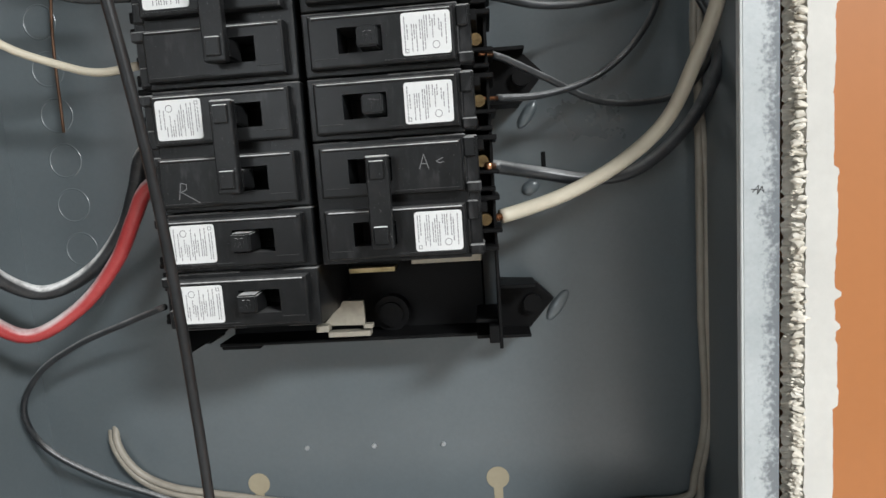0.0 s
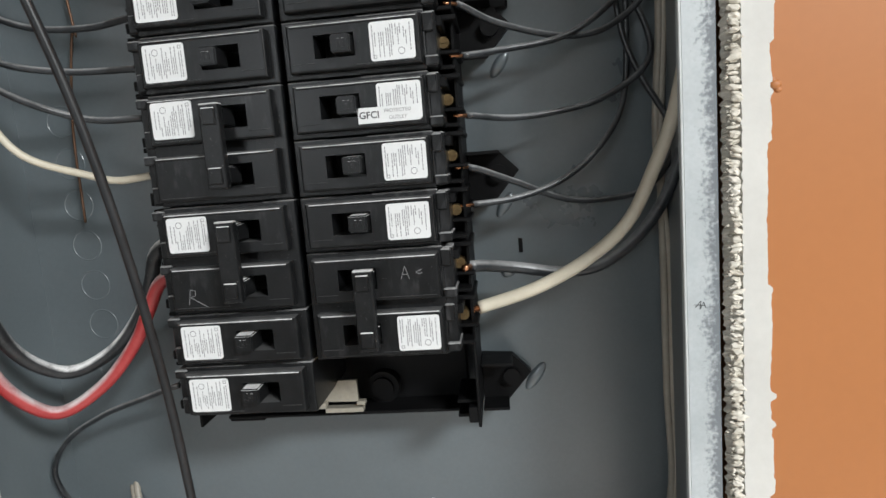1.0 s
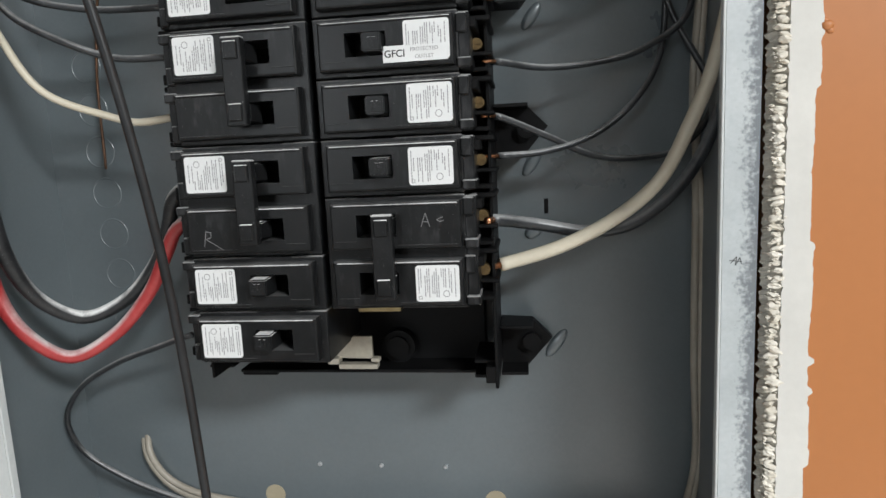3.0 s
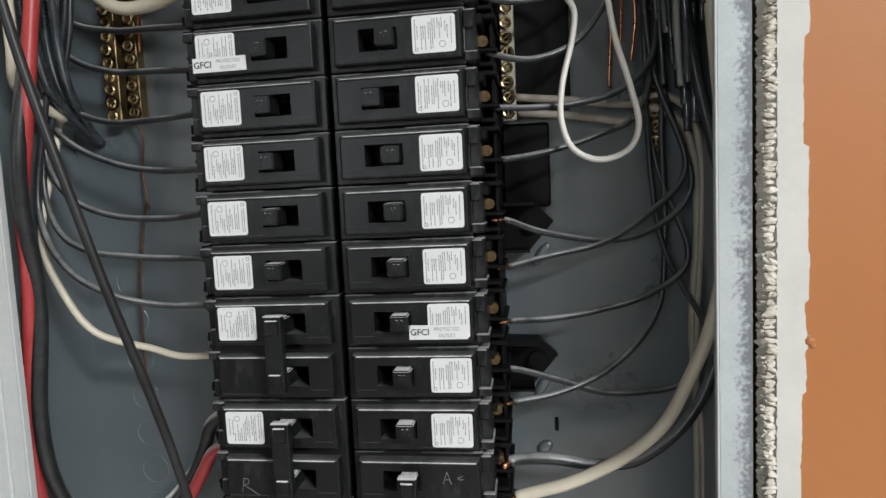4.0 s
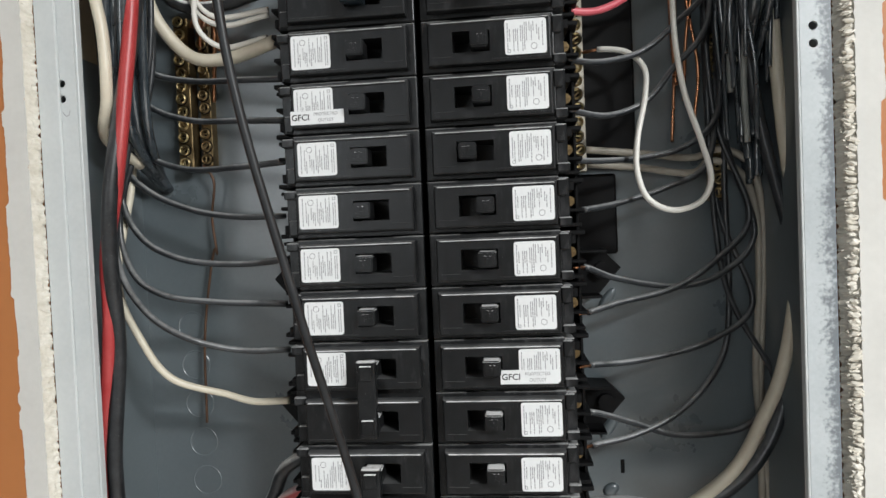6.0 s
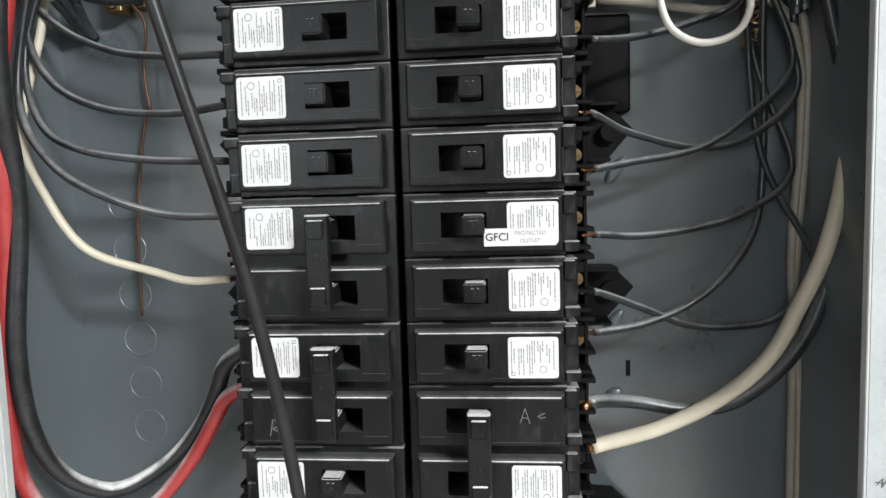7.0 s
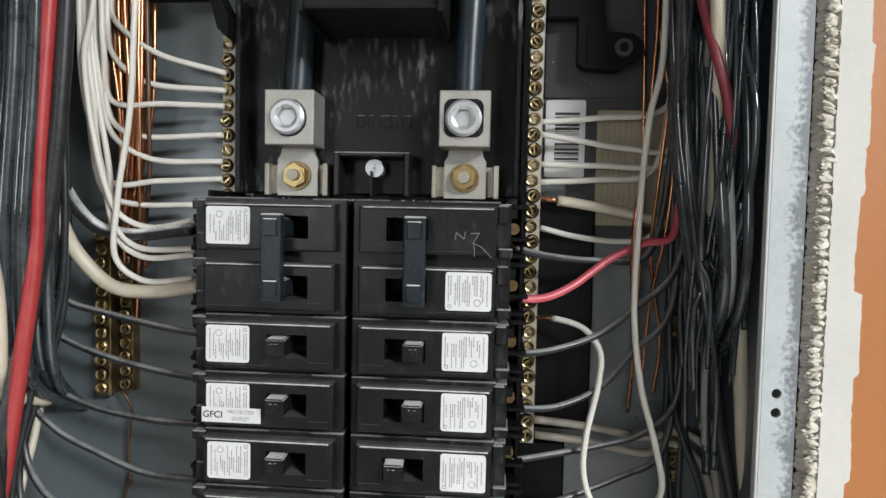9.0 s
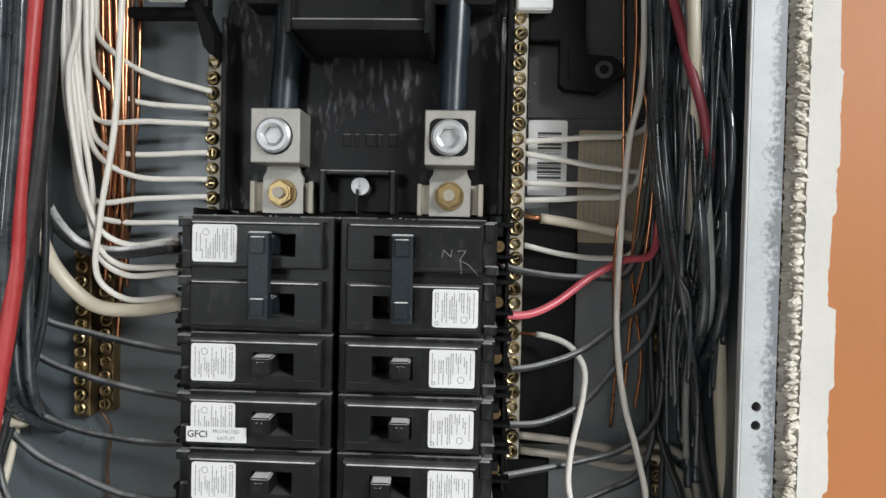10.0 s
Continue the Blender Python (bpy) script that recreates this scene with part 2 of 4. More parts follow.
def round_bar(bm, x, z, y0, y1, r, sides=20, r2=None, bevel=0.0):
    """Adds a cylinder along y."""
    made = bmesh.ops.create_cone(bm, cap_ends=True, segments=sides, radius1=r / 1000, radius2=(r2 or r) / 1000, depth=abs(y1 - y0) / 1000)["verts"]
    turn = Matrix.Translation(mm(x, (y0 + y1) / 2, z)) @ pose(0, 0, 0, 90)
    for v in made:
        v.co = turn @ v.co
    return bm


def part(name, bm, mat, parent=None, label="", smooth=False):
    """Links a bmesh as one mesh object, under a thing or a part."""
    me = bpy.data.meshes.new(name)
    bm.to_mesh(me)
    bm.free()
    me.materials.append(mat)
    if smooth:
        me.polygons.foreach_set("use_smooth", [True] * len(me.polygons))
    ob = new(name, me)
    if parent:
        ob.parent = parent
    return tagged(ob, label)


def thing(name, label, category, group="", kind="", at=(0, 0, 0)):
    """An Empty that carries the parts of a thing; at: mm."""
    ob = new(name)
    ob.empty_display_size = 0.01
    ob.matrix_world = pose(at[0] / 1000, at[1] / 1000, Z0 + at[2] / 1000)
    return tagged(ob, label, category, group, kind)


def stroke(bm, spots, y, w=0.32):
    """A thin scratched line through spots (x, z)."""
    for (a, b), (c, d) in zip(spots, spots[1:]):
        n = math.hypot(c - a, d - b) or 1
        u, v = -(d - b) / n * w / 2, (c - a) / n * w / 2
        bm.faces.new([bm.verts.new(mm(p, y, q)) for p, q in ((a + u, b + v), (a - u, b - v), (c - u, d - v), (c + u, d + v))])


def B():
    return bmesh.new()


# ---- the room: walls, floor, ceiling ----
def shell(name, mat, x0, x1, y0, y1, z0, z1, label=""):
    ob = part(name, put(B(), x0, x1, y0, y1, z0, z1), mat)
    ob.location.z = Z0
    return tagged(ob, label, "wall" if "wall" in name else name, kind="structure")


HOLE_L, HOLE_R, HOLE_B, HOLE_T = -190.0, 188.0, -140.0, 612.0     # the opening in the wall round the box
FACE = -13.0                                                       # the wall's face
wall = B()
for x0, x1, z0, z1 in ((-1600, HOLE_L, -1250, 1250), (HOLE_R, 2200, -1250, 1250), (HOLE_L, HOLE_R, -1250, HOLE_B), (HOLE_L, HOLE_R, HOLE_T, 1250)):
    put(wall, x0, x1, FACE, 100, z0, z1)
wall = tagged(part("wall_north", wall, ORANGE), "orange painted wall around the recessed panel", "wall", kind="structure")
wall.location.z = Z0
south = B()
for x0, x1, z0, z1 in ((-1600, -1500, -1250, 1250), (-600, 2200, -1250, 1250), (-1500, -600, 1100, 1250), (-1500, -600, -1250, 100)):
    put(south, x0, x1, -3200, -3100, z0, z1)
south = tagged(part("wall_south", south, ROOM), "unseen darkened wall behind the camera", "wall", kind="structure")
south.location.z = Z0
frame_bars = B()
for x0, x1, z0, z1 in ((-1500, -1450, 100, 1100), (-650, -600, 100, 1100), (-1450, -650, 1050, 1100), (-1450, -650, 100, 150), (-1075, -1025, 150, 1050)):
    put(frame_bars, x0, x1, -3190, -3160, z0, z1, 4)
glazed = tagged(part("window_1", frame_bars, PAPER), "white frame of a wide window", "window", kind="structure")
glazed.location.z = Z0
shell("wall_west", ROOM, -1700, -1600, -3200, 100, -1250, 1250, "unseen darkened side wall")
shell("wall_east", ROOM, 2200, 2300, -3200, 100, -1250, 1250, "unseen darkened side wall")
shell("floor", FLOOR, -1700, 2300, -3200, 100, -1350, -1250, "plain pale floor")
shell("ceiling", ROOM, -1700, 2300, -3200, 100, 1250, 1350, "unseen darkened ceiling")

# ---- the box ----
BACK = 73.0
box = thing("panel_box", "grey painted steel electrical box recessed in the wall", "electrical box", at=(0, BACK, -130))
def in_box(name, bm, mat, label=""):
    ob = part(name, bm, mat, box, label)
    ob.matrix_parent_inverse = box.matrix_world.inverted() @ Matrix.Translation((0, 0, Z0))
    return ob


LEFT, RIGHT, LOW, HIGH = -186.0, 177.0, -130.0, 600.0
in_box("back_panel", put(B(), LEFT, RIGHT, BACK, BACK + 1.5, LOW, HIGH), GREY)
in_box("side_panel", put(B(), LEFT - 1.5, LEFT, -4, BACK, LOW, HIGH), GREY)
in_box("side_panel", put(B(), RIGHT, RIGHT + 1.5, -6, BACK, LOW, HIGH), GREY)
in_box("end_panel", put(B(), LEFT, RIGHT, -4, BACK, LOW - 1.5, LOW), GREY)
in_box("end_panel", put(B(), LEFT, RIGHT, -4, BACK, HIGH, HIGH + 1.5), GREY)


def flange(x0, x1, y):
    """A folded sheet strip with two cover-screw holes cut near the top."""
    bm = B()
    hx = 168.6 if x0 > 0 else -176.0
    put(bm, x0, hx - 4, y, y + 1.4, LOW, HIGH)
    put(bm, hx + 4, x1, y, y + 1.4, LOW, HIGH)
    put(bm, hx - 4, hx + 4, y, y + 1.4, LOW, 286)
    put(bm, hx - 4, hx + 4, y, y + 1.4, 301, HIGH)
    # the plate round the two holes
    for zc in (289.6, 297.0):
        ring = [(hx + 1.9 * math.cos(a * math.tau / 16), zc + 1.9 * math.sin(a * math.tau / 16)) for a in range(16)]
        low, high = (286.0, 293.3) if zc < 293 else (293.3, 301.0)
        rim = []
        for a in range(16):
            c, s = math.cos(a * math.tau / 16), math.sin(a * math.tau / 16)
            k = min(4 / abs(c) if abs(c) > 1e-6 else 99, ((high - zc) if s > 0 else (zc - low)) / abs(s) if abs(s) > 1e-6 else 99)
            rim.append((hx + k * c, zc + k * s))
        inner = [bm.verts.new(mm(a, y, b)) for a, b in ring]
        outer = [bm.verts.new(mm(a, y, b)) for a, b in rim]
        deep = [bm.verts.new(mm(a, y + 1.4, b)) for a, b in ring]
        for i in range(16):
            j = (i + 1) % 16
            bm.faces.new((outer[i], outer[j], inner[j], inner[i]))
            bm.faces.new((inner[i], inner[j], deep[j], deep[i]))
        for cx, cz in ((hx - 4, low), (hx + 4, low), (hx - 4, high), (hx + 4, high)):
            near = sorted(range(16), key=lambda i: (rim[i][0] - cx) ** 2 + (rim[i][1] - cz) ** 2)[:2]
            if abs(rim[near[0]][0] - cx) + abs(rim[near[0]][1] - cz) > 0.01:
                bm.faces.new((outer[near[0]], outer[near[1]], bm.verts.new(mm(cx, y, cz))))
    bmesh.ops.remove_doubles(bm, verts=bm.verts, dist=1e-5)
    bmesh.ops.recalc_face_normals(bm, faces=bm.faces)
    return bm


in_box("flange", flange(163.2, 175.8, -13.5), FLANGE, "pale flange with worn outer edge")
in_box("lip", put(B(), 162.0, 163.2, -13.5, -10.0, LOW, HIGH, 0.3), PALE_FLANGE)
in_box("lip", put(B(), -168.4, -167.2, -5.5, -1.5, LOW, HIGH, 0.3), PALE_FLANGE)
in_box("flange", flange(-187.0, -168.4, -5.5), PALE_FLANGE, "pale grey flange with two screw holes")
in_box("rolled_edge", put(B(), -187.5, -176.5, -7.2, -5.4, LOW, HIGH, 0.7, 2), PALE_FLANGE)


bm = B()
for line in ([(166.2, 58.9), (168.4, 61.5), (168.0, 58.1), (169.6, 61.1), (170.2, 58.5)], [(165.8, 60.1), (170.4, 59.5)]):
    stroke(bm, line, -13.62, 0.28)
bmesh.ops.recalc_face_normals(bm, faces=bm.faces)
in_box("pencil_mark", bm, DARK_INK, "small pencil scribble")
bm = B()
for line in ([(-176.2, 283.4), (-174.6, 281.0), (-172.8, 281.6), (-172.2, 284.0)],):
    stroke(bm, line, -5.62, 0.3)
bmesh.ops.recalc_face_normals(bm, faces=bm.faces)
in_box("pencil_mark", bm, INK, "small pencil tick")
for x in (-37.4, 0.3, 38.6):
    in_box("dimple", round_bar(B(), x, -73.3, BACK - 1.0, BACK + 0.2, 1.5, 14, 1.0), ZINC if x else DULL)
for x in (-67.0, 67.2):
    bm = round_bar(B(), x, -93.5, BACK - 0.35, BACK + 0.2, 6.2, 28)
    put(bm, x - 2.4, x + 2.4, BACK - 0.33, BACK + 0.2, -106, -96)
    in_box("keyhole", bm, CREAM, "keyhole slot showing pale board behind")
for n in range(7):
    bm = B()
    xc, zc, k = -158 + 1.2 * n, 165 - 24.0 * n, 28
    rings = [[bm.verts.new(mm(xc + r * math.cos(a * math.tau / k), y, zc + r * math.sin(a * math.tau / k))) for a in range(k)] for r, y in ((9.3, BACK), (9.0, BACK - 0.22), (8.6, BACK - 0.22), (8.3, BACK))]
    for a, b in zip(rings, rings[1:]):
        for i in range(k):
            bm.faces.new((a[i], a[(i + 1) % k], b[(i + 1) % k], b[i]))
    bmesh.ops.recalc_face_normals(bm, faces=bm.faces)
    in_box("knockout", bm, GREY)

def lance(x, z, long, wide, lean):
    """A rounded tab pressed out of the back sheet."""
    bm = bmesh.new()
    made = bmesh.ops.create_uvsphere(bm, u_segments=20, v_segments=10, radius=1)["verts"]
    turn = Matrix.Translation(mm(x, BACK, z)) @ pose(0, 0, 0, 0, lean, 0)
    for v in made:
        c = v.co
        v.co = turn @ Vector(mm(c[0] * wide, c[1] * 2.4, c[2] * long))
    return bm


for x, z, long, wide, lean in ((103.5, 1.0, 9.5, 3.4, 35), (92.5, 99.5, 8.0, 3.2, 35), (92.5, 63.0, 5.0, 3.6, 60), (94.0, 174.0, 8.0, 3.2, 35), (99.0, 293.0, 9.0, 4.0, 40)):
    ob = in_box("pressed_tab", lance(x, z, long, wide, lean), GREY)
    ob.data.polygons.foreach_set("use_smooth", [True] * len(ob.data.polygons))
in_box("tab_slot", put(B(), 98.4, 100.6, BACK - 0.3, BACK + 0.2, 72.5, 80.5, 0.2), DULL, "dark slot cut in the sheet")

# ---- the skimmed border and the broken plasterboard edge round the opening ----
def border(x0, x1, outer, seed):
    """A thin skim-coat strip whose outer edge is chipped unevenly."""
    bm, last = B(), None
    rnd = random.Random(seed)
    z, step = -140.0, 0.0
    while z < 612:
        if rnd.random() < 0.09:
            step = rnd.uniform(-1.6, 1.7)
        edge = outer + (step + 0.5 * noise.noise((z * 0.35, seed, 0)) + 0.9 * noise.noise((z * 0.05, seed, 3)))
        inner = (x0 if outer == x1 else x1) + 0.8 * noise.noise((z * 0.4, seed, 9))
        row = [bm.verts.new(mm(a, b, z)) for a, b in ((inner, FACE), (inner, FACE - 0.5), (edge, FACE - 0.45), (edge, FACE))]
        if last:
            for i in range(3):
                bm.faces.new((last[i], last[i + 1], row[i + 1], row[i]))
        last = row
        z += 1.5
    bmesh.ops.recalc_face_normals(bm, faces=bm.faces)
    return bm


for n, args in enumerate(((185.0, 196.0, 196.0, 2), (-201.0, -189.5, -201.0, 5))):
    ob = part("trim", border(*args), PLASTER)
    ob.location.z = Z0
    tagged(ob, "chipped white skim plaster strip beside the opening", "trim", kind="structure")


def crumbs(x, width, seed, count):
    """Broken gypsum: a row of uneven lumps along the cut and many small crumbs among them."""
    rnd = random.Random(seed)
    bm = B()
    lumps, z = [], -138.0
    while z < 610:
        lumps.append((x + 0.6 + 1.2 * noise.noise((z * 0.12, seed, 1)) + rnd.uniform(-0.7, 0.7), FACE + rnd.uniform(-0.2, 1.4), z, rnd.uniform(1.7, 3.0), rnd.uniform(0.9, 1.7), 2))
        z += rnd.uniform(1.7, 3.6)
    for _ in range(count):
        z = rnd.uniform(-138, 610)
        size = 0.26 + 0.6 * rnd.random() ** 2
        a = x + (rnd.uniform(-1, 1) + 0.8 * noise.noise((z * 0.15, seed, 1))) * width / 2
        lumps.append((a, FACE + rnd.uniform(-0.5, 2.6), z, size * 1.5, size * 0.8, 1))
    for a, y, z, wide, high, detail in lumps:
        made = bmesh.ops.create_icosphere(bm, subdivisions=detail, radius=1)["verts"]
        tilt = rnd.uniform(-0.35, 0.35)
        for v in made:
            j = 1 + 0.55 * noise.noise(v.co * 1.6 + Vector((z, a, 0)))
            c = v.co * j
            v.co = mm(a + c.x * wide, y + c.y * min(wide, 1.5), z + c.z * high + c.x * wide * tilt)
    return bm


def ledge(x0, x1, seed):
    """The plasterboard's broken core along the cut, as one uneven strip."""
    bm, grid = B(), []
    z = -140.0
    while z < 612:
        row = []
        for i in range(6):
            u = i / 5
            rag = 1.5 * noise.noise((z * 0.45, u * 3, seed)) + 0.8 * noise.noise((z * 1.3, u * 5, seed + 7))
            row.append(bm.verts.new(mm(x0 + (x1 - x0) * u + rag * (1 - u), FACE + 6 * (1 - u) ** 1.5 + 0.8 * noise.noise((z * 0.9, u * 4, seed + 3)) * (1 - u) - 0.2, z)))
        grid.append(row)
        z += 0.9
    for a, b in zip(grid, grid[1:]):
        for i in range(5):
            bm.faces.new((a[i], a[i + 1], b[i + 1], b[i]))
    bmesh.ops.recalc_face_normals(bm, faces=bm.faces)
    return bm


ob = part("trim", ledge(179.4, 188.4, 4), GYPSUM)
ob.location.z = Z0
tagged(ob, "broken crumbly plasterboard edge along the cut", "trim", kind="structure")
ob = part("gypsum_crumbs", crumbs(182.2, 5.0, 11, 1900), GYPSUM)
ob.location.z = Z0
tagged(ob, "loose pale gypsum crumbs along the cut edge", "crumbs", kind="stuff")
bm = bmesh.new()
for cx, cz, r in ((197.6, 144.6, 2.4), (198.6, 142.8, 1.5), (196.8, 146.4, 1.2)):
    made = bmesh.ops.create_icosphere(bm, subdivisions=2, radius=r / 1000)["verts"]
    for v in made:
        v.co = Vector(mm(cx, FACE, cz)) + Vector((v.co.x, v.co.y * 0.45, v.co.z * 0.8)) * (1 + 0.3 * noise.noise(v.co * 900))
ob = part("trim", bm, ORANGE, smooth=True)
ob.location.z = Z0
tagged(ob, "small orange paint blister on the wall", "trim", kind="structure")
ob = part("trim", ledge(-187.5, -190.5, 14), GYPSUM)
ob.location.z = Z0
tagged(ob, "narrow broken plasterboard edge beside the flange", "trim", kind="structure")

# ---- breakers; built for the right column, turned over for the left ----
PITCH = 25.4
MID = {"R": 0.1, "L": -2.1}


def rounded(x0, x1, z0, z1, r, k=4):
    spots = []
    for cx, cz, a0 in ((x1 - r, z1 - r, 0), (x0 + r, z1 - r, 90), (x0 + r, z0 + r, 180), (x1 - r, z0 + r, 270)):
        spots += [(cx + r * math.cos(radians(a0 + 90 * i / k)), cz + r * math.sin(radians(a0 + 90 * i / k))) for i in range(k + 1)]
    return spots


def flat_bar(bm, x0, x1, z0, z1, y):
    bm.faces.new([bm.verts.new(mm(a, y, b)) for a, b in ((x0, z0), (x1, z0), (x1, z1), (x0, z1))])


def label_print(z, seed):
    """Columns of illegible small print, a ring mark and a square mark."""
    rnd = random.Random(seed)
    bm = B()
    y = -0.42
    for k, x in enumerate((41.6, 42.6, 44.4, 45.3, 46.2, 47.6, 48.5, 49.4, 50.3, 51.6, 52.5, 53.4, 55.0, 55.9, 57.6)):
        top = 6.6 - rnd.choice((0, 0, 1.5, 3))
        low = -6.6 + rnd.choice((0, 0, 2, 4.5)) + (4.5 if k in (9, 10, 11, 12) else 0)
        b = top
        while b > low + 0.6:
            run = min(rnd.uniform(0.5, 2.2), b - low)
            flat_bar(bm, x - 0.2, x + 0.2, z + b - run, z + b, y)
            b -= run + 0.28
    for i in range(16):
        a, c = i * math.tau / 16, (i + 1) * math.tau / 16
        bm.faces.new([bm.verts.new(mm(53.6 + r * math.cos(t), y, z - 4.6 + r * math.sin(t))) for r, t in ((1.5, a), (1.22, a), (1.22, c), (1.5, c))])
    flat_bar(bm, 41.4, 42.9, z - 7.0, z - 6.75, y)
    flat_bar(bm, 41.4, 42.9, z - 5.75, z - 5.5, y)
    flat_bar(bm, 41.4, 41.65, z - 6.75, z - 5.75, y)
    flat_bar(bm, 42.65, 42.9, z - 6.75, z - 5.75, y)
    bmesh.ops.recalc_face_normals(bm, faces=bm.faces)
    return bm


def panel_with_socket(bm, z, up):
    """The raised front round a sunk handle slot."""
    xs, zs = (4.8, 15.5, 33.0, 60.3), (z - 9.2, z - 4.9, z + 4.9, z + 9.2)
    f = {(i, j): bm.verts.new(mm(xs[i], 0, zs[j])) for i in range(4) for j in range(4)}
    for i in range(3):
        for j in range(3):
            if (i, j) != (1, 1):
                bm.faces.new((f[i, j], f[i + 1, j], f[i + 1, j + 1], f[i, j + 1]))
    ring = [f[1, 1], f[2, 1], f[2, 2], f[1, 2]]
    deep = [bm.verts.new(v.co + Vector(mm(0, 18, 0))) for v in ring]
    for i in range(4):
        bm.faces.new((ring[i], ring[(i + 1) % 4], deep[(i + 1) % 4], deep[i]))
    bm.faces.new(deep)
    # rounded shoulders down to the body
    edge = [f[0, 0], f[1, 0], f[2, 0], f[3, 0], f[3, 1], f[3, 2], f[3, 3], f[2, 3], f[1, 3], f[0, 3], f[0, 2], f[0, 1]]
    last = edge
    for grow, drop in ((0.35, 0.08), (0.7, 0.35), (0.95, 0.9), (1.0, 5.4)):
        row = []
        for v in edge:
            sx = -1 if abs(v.co.x * 1000 - xs[0]) < 0.01 else 1 if abs(v.co.x * 1000 - xs[3]) < 0.01 else 0
            sz = -1 if abs(v.co.z * 1000 - zs[0]) < 0.01 else 1 if abs(v.co.z * 1000 - zs[3]) < 0.01 else 0
            row.append(bm.verts.new(v.co + Vector(mm(sx * grow, drop, sz * grow))))
        for i in range(12):
            bm.faces.new((last[i], last[(i + 1) % 12], row[(i + 1) % 12], row[i]))
        last = row
    bmesh.ops.recalc_face_normals(bm, faces=bm.faces)
    # the long rib along the upper edge and the shallow step below the slot
    put(bm, 5.6, 15.0, -0.18, 0.2, *sorted((z - 6.9 * up, z - 6.5 * up)), 0.12)
    put(bm, 33.6, 59.6, -0.18, 0.2, *sorted((z - 8.9 * up, z - 8.5 * up)), 0.12)
    return bm


def capsule(x0, x1, y, z, r, sides=12):
    """A rounded rib along x."""
    bm, last = B(), None
    for x, k in ((x0, 0.02), (x0 + 0.2 * r, 0.6), (x0 + 0.6 * r, 0.92), (x0 + r, 1), (x1 - r, 1), (x1 - 0.6 * r, 0.92), (x1 - 0.2 * r, 0.6), (x1, 0.02)):
        ring = [bm.verts.new(mm(x, y + r * k * math.cos(a * math.tau / sides), z + r * k * math.sin(a * math.tau / sides))) for a in range(sides)]
        if last:
            for a in range(sides):
                bm.faces.new((last[a], last[(a + 1) % sides], ring[(a + 1) % sides], ring[a]))
        last = ring
    bmesh.ops.recalc_face_normals(bm, faces=bm.faces)
    return bm


def breaker(poles, off=False, seed=1, up=1):
    """up: 1 for the right column, -1 for the left one, which is turned over."""
    name = "circuit_breaker" if poles == 1 else "two_pole_circuit_breaker"
    ob = new(name)
    ob.empty_display_size = 0.01
    half = PITCH * poles / 2 - 0.3
    rows = [0.0] if poles == 1 else [-PITCH / 2, PITCH / 2]
    bm = B()
    put(bm, 0.3, 15.4, 5, 60, -half, half, 0.6, 2)
    put(bm, 33.1, 62.8, 5, 60, -half, half, 0.6, 2)
    put(bm, 15.0, 33.5, 19, 59, 0.4 - half, half - 0.4)
    edges = [-half] + [v for z in rows for v in (z - 5.0, z + 5.0)] + [half]
    for z0, z1 in zip(edges[::2], edges[1::2]):
        put(bm, 14.6, 33.8, 5.05, 59, z0 + (0.3 if z0 == -half else 0), z1 - (0.3 if z1 == half else 0))
    put(bm, 62.5, 67.5, 6.2, 58, -half + 0.8, half - 0.8, 0.5)
    for z in rows:
        part("shoulder", put(put(B(), 62.0, 68.2, 3.8, 20, z - 11.2, z - 7.0, 0.6), 61.8, 66.5, 4.4, 20, z + 3.0, z + 11.0, 0.6), BLACK, ob)
    part("body", bm, BLACK, ob)
    for z in rows:
        part("front_panel", panel_with_socket(B(), z, up), PANEL, ob)
        part("rib", capsule(5.4, 60.2, 0.15, z + 8.8 * up, 0.62), RIB, ob, smooth=True)
        x0 = 15.9 if off else 24.2
        bm = B()
        solid(bm, [(x0, z - 4.3), (x0 + 8.3, z - 4.3), (x0 + 8.3, z + 4.3), (x0, z + 4.3)], -5.0, 8)
        for v in bm.verts:
            if v.co.y < 0:
                v.co.x += (0.8 if off else -0.4) / 1000
                v.co.z = z / 1000 + (v.co.z - z / 1000) * 0.86
        bmesh.ops.bevel(bm, geom=list(bm.edges), offset=0.0006, segments=2, affect="EDGES")
        handle = part("handle", bm, HANDLE, ob)
        if poles == 1:
            bm = B()
            for k in range(2):
                put(bm, x0 + 2.4 + 2.1 * k, x0 + 3.6 + 2.1 * k, -5.15, -4.9, z - 1.8, z + 1.8, 0.1)
            part("raised_figure", bm, HANDLE, handle)
        bm = B()
        put(bm, 66.5, 75.5, 17, 52, z + 9.6, z + 11.8, 0.4)
        put(bm, 66.5, 74.0, 16, 52, z - 11.8, z - 9.9, 0.4)
        put(bm, 66.5, 76.0, 20, 52, z - 4.6, z - 2.8, 0.4)
        put(bm, 66.5, 72.0, 32, 52, z - 11, z + 11, 0.3)
        put(bm, 66.2, 70.0, 8, 34, z + 5.4, z + 9.8, 0.4)
        part("terminal_block", bm, DULL, ob)
        bm = round_bar(B(), 69.0, z + 1.0, 23, 33, 2.6, 20)
        put(bm, 66.9, 71.2, 22.6, 23.4, z + 0.7, z + 1.3)
        part("terminal_screw", bm, OLD_BRASS, ob, "tarnished brass terminal screw")
    if poles == 2:
        bm = put(B(), 24.0, 33.0, -9.0, -4.6, rows[0] - 5.6, rows[1] + 5.6, 0.7, 2)
        tie = part("handle_tie", bm, HANDLE, ob)
        for z in rows:
            part("cap", put(B(), 25.6, 31.4, -10.2, -8.8, z - 3.6, z + 3.6, 0.4), HANDLE, tie)
